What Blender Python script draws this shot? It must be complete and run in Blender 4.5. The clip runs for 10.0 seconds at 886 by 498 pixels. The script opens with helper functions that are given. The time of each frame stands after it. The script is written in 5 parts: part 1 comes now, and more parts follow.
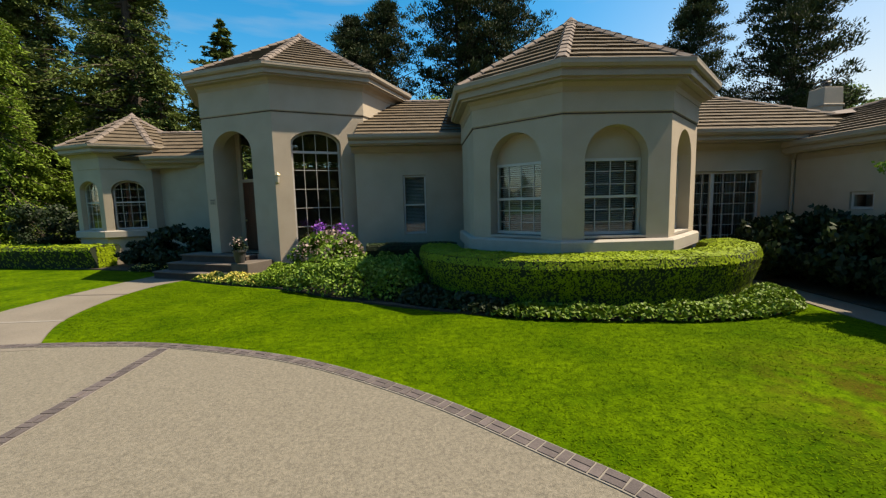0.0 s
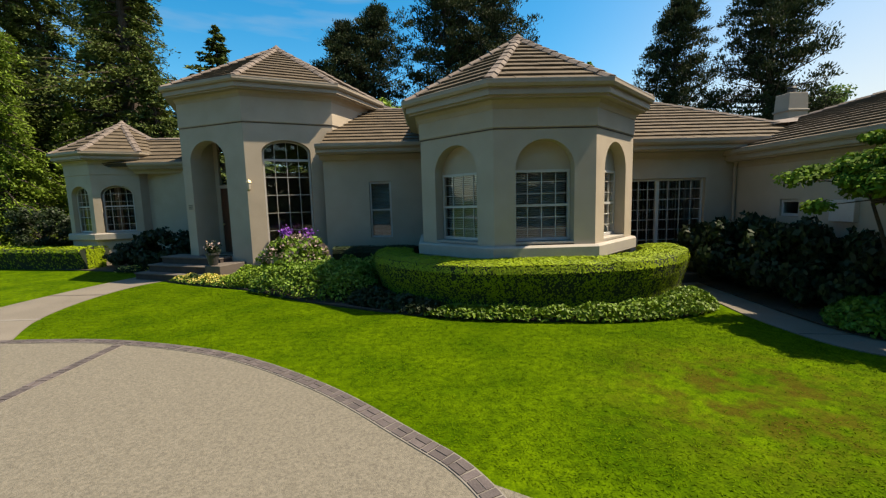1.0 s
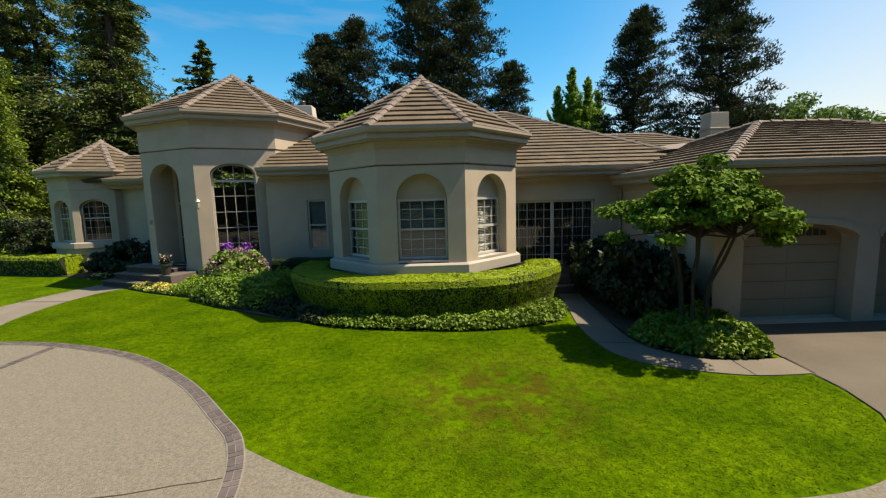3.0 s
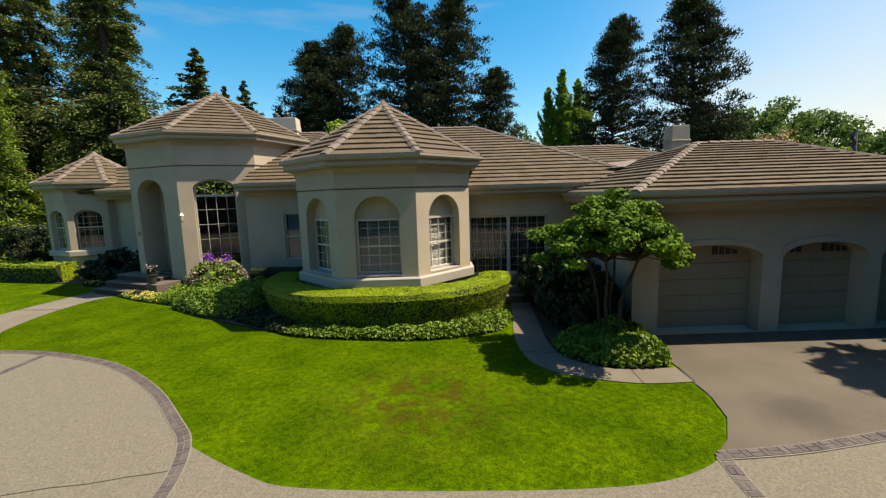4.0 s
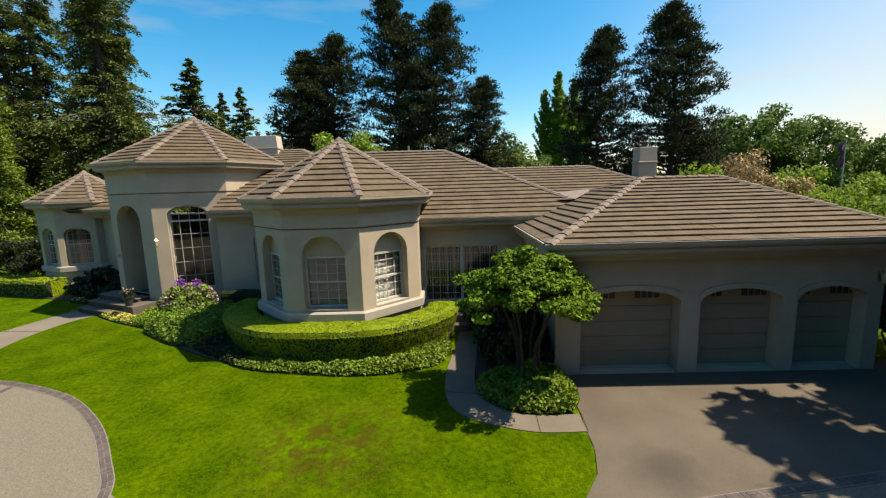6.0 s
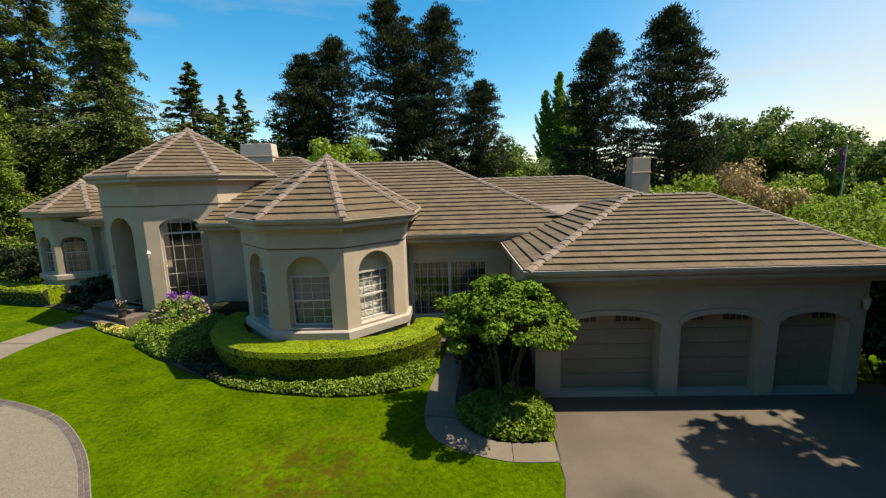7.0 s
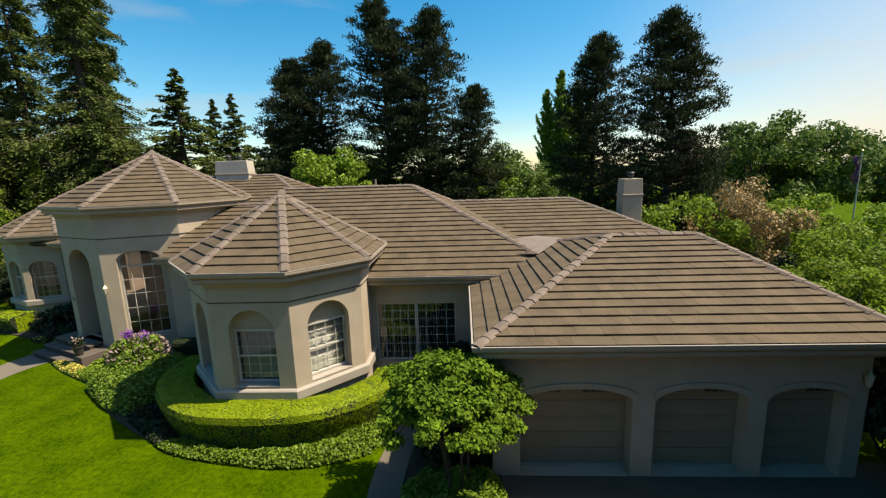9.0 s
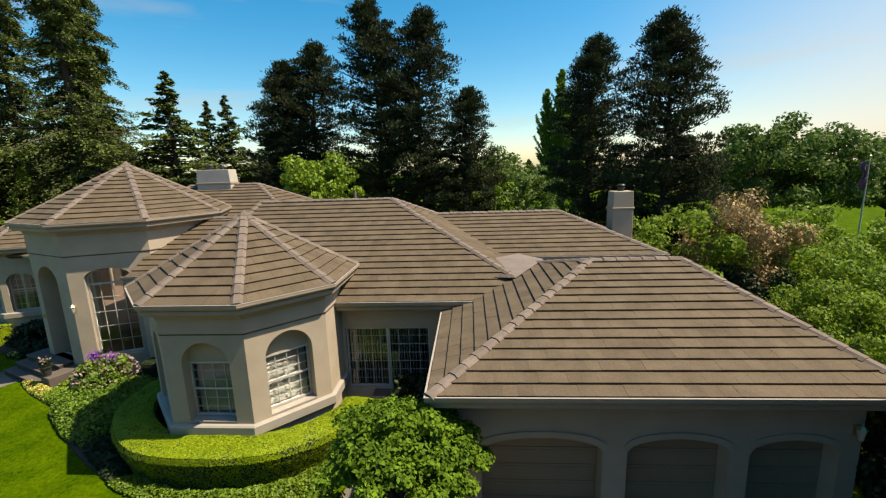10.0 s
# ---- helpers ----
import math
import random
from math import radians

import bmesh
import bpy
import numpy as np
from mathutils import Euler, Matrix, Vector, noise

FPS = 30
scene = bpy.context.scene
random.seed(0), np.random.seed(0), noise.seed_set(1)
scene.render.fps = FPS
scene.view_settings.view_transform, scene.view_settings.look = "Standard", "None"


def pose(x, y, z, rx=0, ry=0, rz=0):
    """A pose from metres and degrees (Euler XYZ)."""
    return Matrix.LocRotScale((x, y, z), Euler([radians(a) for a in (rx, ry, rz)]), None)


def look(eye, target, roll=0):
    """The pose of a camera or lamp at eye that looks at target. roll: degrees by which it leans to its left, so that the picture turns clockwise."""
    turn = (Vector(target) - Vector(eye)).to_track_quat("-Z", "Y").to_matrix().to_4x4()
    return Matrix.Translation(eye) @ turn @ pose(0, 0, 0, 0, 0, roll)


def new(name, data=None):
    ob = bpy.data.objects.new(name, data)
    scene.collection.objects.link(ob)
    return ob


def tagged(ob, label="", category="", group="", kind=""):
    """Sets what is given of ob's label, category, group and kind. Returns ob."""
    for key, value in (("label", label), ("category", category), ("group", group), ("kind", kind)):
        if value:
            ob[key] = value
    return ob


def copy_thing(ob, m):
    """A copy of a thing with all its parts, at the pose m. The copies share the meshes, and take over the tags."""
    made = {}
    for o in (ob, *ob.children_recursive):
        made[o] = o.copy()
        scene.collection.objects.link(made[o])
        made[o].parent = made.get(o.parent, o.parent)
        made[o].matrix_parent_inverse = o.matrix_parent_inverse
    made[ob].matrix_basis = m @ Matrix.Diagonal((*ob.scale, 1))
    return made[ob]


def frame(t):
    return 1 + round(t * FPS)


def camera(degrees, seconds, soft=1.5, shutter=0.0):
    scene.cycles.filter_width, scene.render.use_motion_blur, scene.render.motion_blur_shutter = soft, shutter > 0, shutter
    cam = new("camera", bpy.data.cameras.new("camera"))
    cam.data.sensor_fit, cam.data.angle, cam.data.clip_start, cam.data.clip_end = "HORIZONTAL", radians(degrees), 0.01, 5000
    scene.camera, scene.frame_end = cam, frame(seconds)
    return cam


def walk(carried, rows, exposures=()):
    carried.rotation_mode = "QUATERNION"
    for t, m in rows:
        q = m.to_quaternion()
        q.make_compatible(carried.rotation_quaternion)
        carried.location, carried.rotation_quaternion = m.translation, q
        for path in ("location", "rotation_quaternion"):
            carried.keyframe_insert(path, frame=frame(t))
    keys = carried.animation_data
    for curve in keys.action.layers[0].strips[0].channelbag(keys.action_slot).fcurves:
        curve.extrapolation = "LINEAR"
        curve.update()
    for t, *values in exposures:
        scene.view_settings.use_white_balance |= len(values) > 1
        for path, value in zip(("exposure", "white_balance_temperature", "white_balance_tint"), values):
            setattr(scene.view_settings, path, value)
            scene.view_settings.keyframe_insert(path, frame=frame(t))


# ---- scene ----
cam = camera(94.0, 10.0, soft=1.25)
EXPOSURE, KELVIN = 0.88, 8450
PATH = [
    (0, (-0.822, 0.636, 2.368), (-0.730, 2.621, 2.146), -1.46),
    (0.5, (-0.084, 0.201, 2.485), (-0.007, 2.186, 2.257), -1.55),
    (1, (0.690, -0.141, 2.578), (0.751, 1.845, 2.348), -1.54),
    (1.5, (1.501, -0.479, 2.657), (1.547, 1.508, 2.426), -1.51),
    (2, (2.303, -0.810, 2.791), (2.336, 1.177, 2.561), -1.51),
    (2.5, (3.083, -1.286, 2.979), (3.108, 0.700, 2.745), -1.52),
    (4, (5.345, -2.947, 3.959), (5.355, -0.964, 3.697), -1.70),
    (4.5, (6.016, -3.208, 4.296), (6.010, -1.226, 4.022), -1.71),
    (5, (6.617, -3.304, 4.626), (6.598, -1.324, 4.344), -1.69),
    (5.5, (7.119, -3.396, 5.010), (7.090, -1.417, 4.721), -1.68),
    (7, (8.211, -3.307, 6.162), (8.151, -1.333, 5.846), -1.56),
    (7.5, (8.529, -3.022, 6.525), (8.458, -1.050, 6.199), -1.62),
    (8, (8.918, -2.650, 6.926), (8.836, -0.680, 6.591), -1.68),
    (8.5, (9.341, -2.236, 7.324), (9.249, -0.268, 6.979), -1.78),
    (9, (9.809, -1.747, 7.699), (9.704, 0.218, 7.346), -1.84),
    (9.5, (10.394, -1.325, 8.108), (10.275, 0.638, 7.746), -1.88),
    (10, (10.945, -0.782, 8.451), (10.811, 1.179, 8.079), -1.87),
]
walk(cam, [(t, look(eye, target, roll)) for t, eye, target, roll in PATH], exposures=[(0, EXPOSURE, KELVIN, 10), (6, EXPOSURE, KELVIN, 10), (10, EXPOSURE - 0.14, KELVIN, 10)])

# ---- sky and sun ----
SUN_EL, SUN_ROT = radians(59), radians(92)
world = bpy.data.worlds.new("world")
scene.world = world
world.use_nodes = True
wn = world.node_tree
sky = wn.nodes.new("ShaderNodeTexSky")
sky.sky_type, sky.sun_disc = "NISHITA", False
sky.sun_elevation, sky.sun_rotation = SUN_EL, SUN_ROT
sky.air_density, sky.dust_density, sky.ozone_density = 1.0, 0.9, 3.2
# thin wisps of high cloud
tc = wn.nodes.new("ShaderNodeTexCoord")
mp = wn.nodes.new("ShaderNodeMapping")
mp.inputs["Scale"].default_value = (1.2, 1.2, 7.0)
wisp = wn.nodes.new("ShaderNodeTexNoise")
wisp.inputs["Scale"].default_value, wisp.inputs["Detail"].default_value = 2.2, 5
fade = wn.nodes.new("ShaderNodeMapRange")
fade.inputs[1].default_value, fade.inputs[2].default_value, fade.inputs[3].default_value, fade.inputs[4].default_value = 0.52, 0.85, 0.0, 0.5
cloud = wn.nodes.new("ShaderNodeMixRGB")
cloud.inputs[2].default_value = (3.0, 3.2, 3.4, 1)
wn.links.new(tc.outputs["Generated"], mp.inputs["Vector"])
wn.links.new(mp.outputs[0], wisp.inputs["Vector"])
wn.links.new(wisp.outputs[0], fade.inputs[0])
wn.links.new(fade.outputs[0], cloud.inputs[0])
deep = wn.nodes.new("ShaderNodeHueSaturation")
deep.inputs["Saturation"].default_value, deep.inputs["Hue"].default_value, deep.inputs["Value"].default_value = 1.5, 0.493, 1.1
wn.links.new(sky.outputs[0], deep.inputs["Color"])
wn.links.new(deep.outputs[0], cloud.inputs[1])
# pale haze low in the sky on the sun's side
axis = wn.nodes.new("ShaderNodeSeparateXYZ")
wn.links.new(tc.outputs["Generated"], axis.inputs[0])
east = wn.nodes.new("ShaderNodeMapRange")
east.interpolation_type = "SMOOTHSTEP"
east.inputs[1].default_value, east.inputs[2].default_value, east.inputs[3].default_value, east.inputs[4].default_value = 0.22, 0.8, 0.0, 0.8
wn.links.new(axis.outputs["X"], east.inputs[0])
low = wn.nodes.new("ShaderNodeMapRange")
low.inputs[1].default_value, low.inputs[2].default_value, low.inputs[3].default_value, low.inputs[4].default_value = 0.05, 0.6, 1.0, 0.0
wn.links.new(axis.outputs["Z"], low.inputs[0])
both = wn.nodes.new("ShaderNodeMath")
both.operation = "MULTIPLY"
wn.links.new(east.outputs[0], both.inputs[0])
wn.links.new(low.outputs[0], both.inputs[1])
haze = wn.nodes.new("ShaderNodeMixRGB")
haze.inputs[2].default_value = (3.8, 3.8, 4.15, 1)
wn.links.new(both.outputs[0], haze.inputs[0])
wn.links.new(cloud.outputs[0], haze.inputs[1])
wn.links.new(haze.outputs[0], wn.nodes["Background"].inputs[0])
wn.nodes["Background"].inputs[1].default_value = 0.12
sun = new("sun", bpy.data.lights.new("sun", "SUN"))
sun.data.energy, sun.data.angle, sun.data.color = 5.0, radians(0.6), (1.0, 0.955, 0.88)
to_sun = Vector((math.sin(SUN_ROT) * math.cos(SUN_EL), math.cos(SUN_ROT) * math.cos(SUN_EL), math.sin(SUN_EL)))
sun.matrix_world = look((0, 0, 40), Vector((0, 0, 40)) - to_sun)


# ---- materials ----
def material(name, dark, light, scale=6.0, fine=60.0, rough=0.8, bump=0.3, metal=0.0, per_piece=0.0, stretch=(1, 1, 1), spec=0.5, bump_dist=0.01, through_light=0.0, tight=0.18):
    """Two colours mixed by a coarse and a fine noise, with relief; per_piece varies the value from piece to piece."""
    m = bpy.data.materials.new(name)
    m.use_nodes = True
    nt = m.node_tree
    n, l = nt.nodes, nt.links
    b = n["Principled BSDF"]
    mp = n.new("ShaderNodeMapping")
    mp.inputs["Scale"].default_value = stretch
    geo = n.new("ShaderNodeNewGeometry")
    l.new(geo.outputs["Position"], mp.inputs["Vector"])
    a = n.new("ShaderNodeTexNoise")
    a.inputs["Scale"].default_value, a.inputs["Detail"].default_value = scale, 5
    f = n.new("ShaderNodeTexNoise")
    f.inputs["Scale"].default_value, f.inputs["Detail"].default_value = fine, 3
    l.new(mp.outputs[0], a.inputs["Vector"])
    l.new(mp.outputs[0], f.inputs["Vector"])
    mix = n.new("ShaderNodeMath")
    mix.operation = "MULTIPLY_ADD"
    mix.inputs[1].default_value = 0.5
    half = n.new("ShaderNodeMath")
    half.operation = "MULTIPLY"
    half.inputs[1].default_value = 0.5
    l.new(f.outputs[0], half.inputs[0])
    l.new(a.outputs[0], mix.inputs[0])
    l.new(half.outputs[0], mix.inputs[2])
    ramp = n.new("ShaderNodeValToRGB")
    ramp.color_ramp.elements[0].position, ramp.color_ramp.elements[1].position = 0.5 - tight, 0.5 + tight
    ramp.color_ramp.elements[0].color, ramp.color_ramp.elements[1].color = (*dark, 1), (*light, 1)
    l.new(mix.outputs[0], ramp.inputs[0])
    colour = ramp.outputs[0]
    if per_piece:
        oi = n.new("ShaderNodeObjectInfo")
        add = n.new("ShaderNodeMath")
        add.operation = "ADD"
        l.new(geo.outputs["Random Per Island"], add.inputs[0])
        l.new(oi.outputs["Random"], add.inputs[1])
        fr = n.new("ShaderNodeMath")
        fr.operation = "FRACT"
        l.new(add.outputs[0], fr.inputs[0])
        mr = n.new("ShaderNodeMapRange")
        mr.inputs[3].default_value, mr.inputs[4].default_value = 1 - per_piece, 1 + per_piece
        l.new(fr.outputs[0], mr.inputs[0])
        hsv = n.new("ShaderNodeHueSaturation")
        l.new(mr.outputs[0], hsv.inputs["Value"])
        l.new(colour, hsv.inputs["Color"])
        colour = hsv.outputs[0]
    l.new(colour, b.inputs["Base Color"])
    b.inputs["Roughness"].default_value, b.inputs["Metallic"].default_value = rough, metal
    b.inputs["Specular IOR Level"].default_value = spec
    if bump:
        bp = n.new("ShaderNodeBump")
        bp.inputs["Strength"].default_value, bp.inputs["Distance"].default_value = bump, bump_dist
        l.new(f.outputs[0], bp.inputs["Height"])
        l.new(bp.outputs[0], b.inputs["Normal"])
    if through_light:
        tr = n.new("ShaderNodeBsdfTranslucent")
        l.new(colour, tr.inputs["Color"])
        ms = n.new("ShaderNodeMixShader")
        ms.inputs[0].default_value = through_light
        l.new(b.outputs[0], ms.inputs[1])
        l.new(tr.outputs[0], ms.inputs[2])
        l.new(ms.outputs[0], n["Material Output"].inputs["Surface"])
    return m


STUCCO = material("stucco", (0.3206, 0.2682, 0.2076), (0.4046, 0.3428, 0.2728), 1.3, 90, 0.9, 0.35, spec=0.2)
TRIM = material("painted_trim", (0.265, 0.2173, 0.1643), (0.3286, 0.2756, 0.2173), 2.0, 40, 0.6, 0.1, spec=0.3)
SILL = material("sill_stone", (0.264, 0.2376, 0.2068), (0.3344, 0.3036, 0.2684), 3.0, 60, 0.75, 0.2)
PALESTONE = material("pale_chimney_render", (0.352, 0.3256, 0.2816), (0.44, 0.4092, 0.3608), 2.0, 60, 0.9, 0.3, spec=0.2)
TILE = material("roof_tile", (0.06732, 0.05069, 0.03326), (0.1267, 0.09666, 0.06494), 1.6, 28, 0.85, 0.45, per_piece=0.10, spec=0.25)
CAP = material("ridge_tile", (0.11, 0.08624, 0.07216), (0.1892, 0.154, 0.132), 4.0, 45, 0.85, 0.3, per_piece=0.14, spec=0.25)
DECK = material("roof_felt", (0.03, 0.025, 0.022), (0.05, 0.04, 0.035), 4, 40, 0.95, 0.2)
LEAD = material("roof_membrane", (0.14, 0.11, 0.095), (0.20, 0.165, 0.145), 3, 30, 0.95, 0.2)
WHITE = material("white_frame", (0.352, 0.3388, 0.3168), (0.44, 0.4268, 0.4004), 3, 50, 0.45, 0.05)
BLIND = material("blind_slat", (0.3696, 0.3608, 0.3388), (0.4576, 0.4444, 0.418), 3, 50, 0.6, 0.05)
GARAGE = material("garage_paint", (0.22, 0.1705, 0.1155), (0.2695, 0.2145, 0.1485), 1.5, 70, 0.55, 0.08, spec=0.35)
WOODDOOR = material("door_wood", (0.05, 0.018, 0.01), (0.12, 0.045, 0.022), 3, 40, 0.4, 0.2, stretch=(6, 6, 0.6))
DARK = material("dark_metal", (0.02, 0.02, 0.022), (0.05, 0.05, 0.05), 5, 60, 0.45, 0.1)
BRASS = material("lamp_brass", (0.45, 0.36, 0.2), (0.6, 0.5, 0.3), 8, 60, 0.35, 0.1, metal=0.7)
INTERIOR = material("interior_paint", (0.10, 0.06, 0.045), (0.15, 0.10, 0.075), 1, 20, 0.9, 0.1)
CURTAIN = material("curtain", (0.12, 0.10, 0.085), (0.20, 0.17, 0.145), 2, 30, 0.9, 0.2, stretch=(8, 8, 0.3))
PAVING = material("exposed_aggregate", (0.06305, 0.05624, 0.0426), (0.2002, 0.1789, 0.138), 30, 95, 0.9, 0.8, bump_dist=0.012, tight=0.19)
CONCRETE = material("smooth_concrete", (0.0594, 0.04752, 0.03564), (0.1061, 0.0887, 0.06811), 0.5, 70, 0.9, 0.4, tight=0.14)
WALKWAY = material("walk_concrete", (0.1019, 0.08735, 0.06915), (0.1711, 0.1492, 0.1201), 0.8, 45, 0.9, 0.4)
# the walk's concrete darkened, with the side path's shade in the colour
SHADEWALK = material("shaded_walk_concrete", (0.0836, 0.0704, 0.05456), (0.154, 0.132, 0.1038), 0.8, 45, 0.9, 0.4)
BRICK = material("paver_brick", (0.0484, 0.03872, 0.03872), (0.1012, 0.08272, 0.0792), 5, 60, 0.85, 0.4, per_piece=0.22)
MORTAR = material("mortar", (0.132, 0.1188, 0.1012), (0.1936, 0.176, 0.154), 4, 60, 0.95, 0.3)
STEP = material("step_stone", (0.066, 0.0528, 0.044), (0.11, 0.09064, 0.07656), 2, 50, 0.85, 0.3)
# brown of the risers, deepened to hold the shade under the treads
SHADERISER = material("shaded_riser_brick", (0.030, 0.020, 0.017), (0.062, 0.043, 0.036), 4, 50, 0.9, 0.3)
SOIL = material("bed_soil", (0.018, 0.013, 0.009), (0.045, 0.033, 0.022), 3, 40, 1.0, 0.8, bump_dist=0.03)
BARK = material("bark", (0.03, 0.022, 0.016), (0.075, 0.055, 0.042), 4, 30, 0.95, 0.8, stretch=(3, 3, 0.5), bump_dist=0.03)
PALEBARK = material("maple_bark", (0.016, 0.012, 0.008), (0.05, 0.04, 0.028), 6, 40, 0.9, 0.5, bump_dist=0.02)
FIR = material("fir_needles", (0.026, 0.045, 0.012), (0.125, 0.168, 0.036), 0.35, 3, 0.75, 0, per_piece=0.35, spec=0.2, through_light=0.15)
FIRDARK = material("pine_needles", (0.011, 0.019, 0.008), (0.048, 0.068, 0.025), 0.35, 3, 0.75, 0, per_piece=0.35, spec=0.2, through_light=0.12)
FIRBRIGHT = material("cedar_needles", (0.055, 0.105, 0.010), (0.17, 0.25, 0.028), 0.4, 3, 0.75, 0, per_piece=0.22, spec=0.2, through_light=0.2)
LEAF = material("leaf_green", (0.06776, 0.1404, 0.01162), (0.15, 0.242, 0.0271), 0.8, 6, 0.6, 0, per_piece=0.35, spec=0.3, through_light=0.16)
SHRUB = material("shrub_leaf", (0.10, 0.18, 0.018), (0.23, 0.33, 0.04), 0.8, 6, 0.6, 0, per_piece=0.35, spec=0.3, through_light=0.45)
MAPLE = material("small_maple_leaf", (0.03326, 0.07841, 0.00594), (0.1236, 0.2138, 0.01544), 2.2, 8, 0.8, 0, per_piece=0.42, spec=0.15, through_light=0.16)
FROST = material("frosted_glass", (0.35, 0.31, 0.25), (0.45, 0.40, 0.33), 8, 60, 0.4, 0)
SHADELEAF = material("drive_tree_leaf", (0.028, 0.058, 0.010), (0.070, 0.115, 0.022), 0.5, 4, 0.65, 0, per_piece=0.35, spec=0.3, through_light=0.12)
LEAFTREE = material("shade_tree_leaf", (0.050, 0.100, 0.020), (0.130, 0.205, 0.042), 0.5, 4, 0.65, 0, per_piece=0.35, spec=0.3, through_light=0.35)
LEAFLIGHT = material("bright_leaf", (0.12, 0.21, 0.018), (0.22, 0.33, 0.035), 0.6, 4, 0.65, 0, per_piece=0.3, spec=0.3, through_light=0.3)
LEAFRUST = material("rust_leaf", (0.22, 0.165, 0.07), (0.40, 0.275, 0.13), 0.6, 4, 0.7, 0, per_piece=0.3, through_light=0.2)
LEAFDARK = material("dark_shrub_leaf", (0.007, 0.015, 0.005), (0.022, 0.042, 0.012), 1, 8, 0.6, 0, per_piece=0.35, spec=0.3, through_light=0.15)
HEDGE = material("hedge_leaf", (0.1144, 0.176, 0.00528), (0.2156, 0.2904, 0.01232), 2.0, 12, 0.6, 0, per_piece=0.28, spec=0.2, through_light=0.05)
# near-black, standing in for the shade deep between the hedge leaves
HEDGESHADE = material("hedge_inner_shade", (0.006, 0.011, 0.004), (0.014, 0.024, 0.008), 3, 30, 0.95, 0.5)
COVER = material("ground_cover_leaf", (0.06618, 0.1224, 0.008272), (0.1258, 0.2027, 0.01654), 1.5, 10, 0.55, 0, per_piece=0.35, spec=0.3, through_light=0.12)
GRASS = material("grass_blade", (0.03888, 0.08242, 0.001555), (0.07621, 0.1291, 0.00311), 1.1, 14, 0.9, 0, per_piece=0.2, spec=0.03)
PURPLE = material("purple_petal", (0.12, 0.02, 0.26), (0.24, 0.06, 0.42), 3, 20, 0.7, 0, per_piece=0.3, through_light=0.2)
YELLOW = material("yellow_petal", (0.50, 0.40, 0.06), (0.75, 0.65, 0.20), 3, 20, 0.7, 0, per_piece=0.3, through_light=0.2)
PALEPETAL = material("pale_petal", (0.22, 0.15, 0.14), (0.42, 0.33, 0.30), 3, 20, 0.7, 0, per_piece=0.3, through_light=0.2)
GLASS = bpy.data.materials.new("window_glass")
GLASS.use_nodes = True
_b = GLASS.node_tree.nodes["Principled BSDF"]
_b.inputs["Base Color"].default_value, _b.inputs["Roughness"].default_value = (0.9, 0.95, 0.95, 1), 0.02
_b.inputs["Transmission Weight"].default_value, _b.inputs["IOR"].default_value = 1.0, 1.45


def damp_stain(m, centre, radius, depth):
    """Darkens a material round one spot with a ragged edge, as where a car has dripped."""
    n, l = m.node_tree.nodes, m.node_tree.links
    socket = n["Principled BSDF"].inputs["Base Color"]
    colour = socket.links[0].from_socket
    geo = n.new("ShaderNodeNewGeometry")
    far = n.new("ShaderNodeVectorMath")
    far.operation = "DISTANCE"
    far.inputs[1].default_value = centre
    l.new(geo.outputs["Position"], far.inputs[0])
    rag = n.new("ShaderNodeTexNoise")
    rag.inputs["Scale"].default_value, rag.inputs["Detail"].default_value = 1.6, 5
    l.new(geo.outputs["Position"], rag.inputs["Vector"])
    add = n.new("ShaderNodeMath")
    add.operation = "MULTIPLY_ADD"
    add.inputs[1].default_value = 0.9
    l.new(rag.outputs[0], add.inputs[0])
    l.new(far.outputs["Value"], add.inputs[2])
    edge = n.new("ShaderNodeMapRange")
    edge.interpolation_type = "SMOOTHSTEP"
    edge.inputs[1].default_value, edge.inputs[2].default_value, edge.inputs[3].default_value, edge.inputs[4].default_value = 0.5, radius + 0.75, depth, 1.0
    l.new(add.outputs[0], edge.inputs[0])
    hsv = n.new("ShaderNodeHueSaturation")
    l.new(edge.outputs[0], hsv.inputs["Value"])
    l.new(colour, hsv.inputs["Color"])
    l.new(hsv.outputs[0], socket)


damp_stain(CONCRETE, (11.45, 3.8, 0.024), 0.75, 0.55)


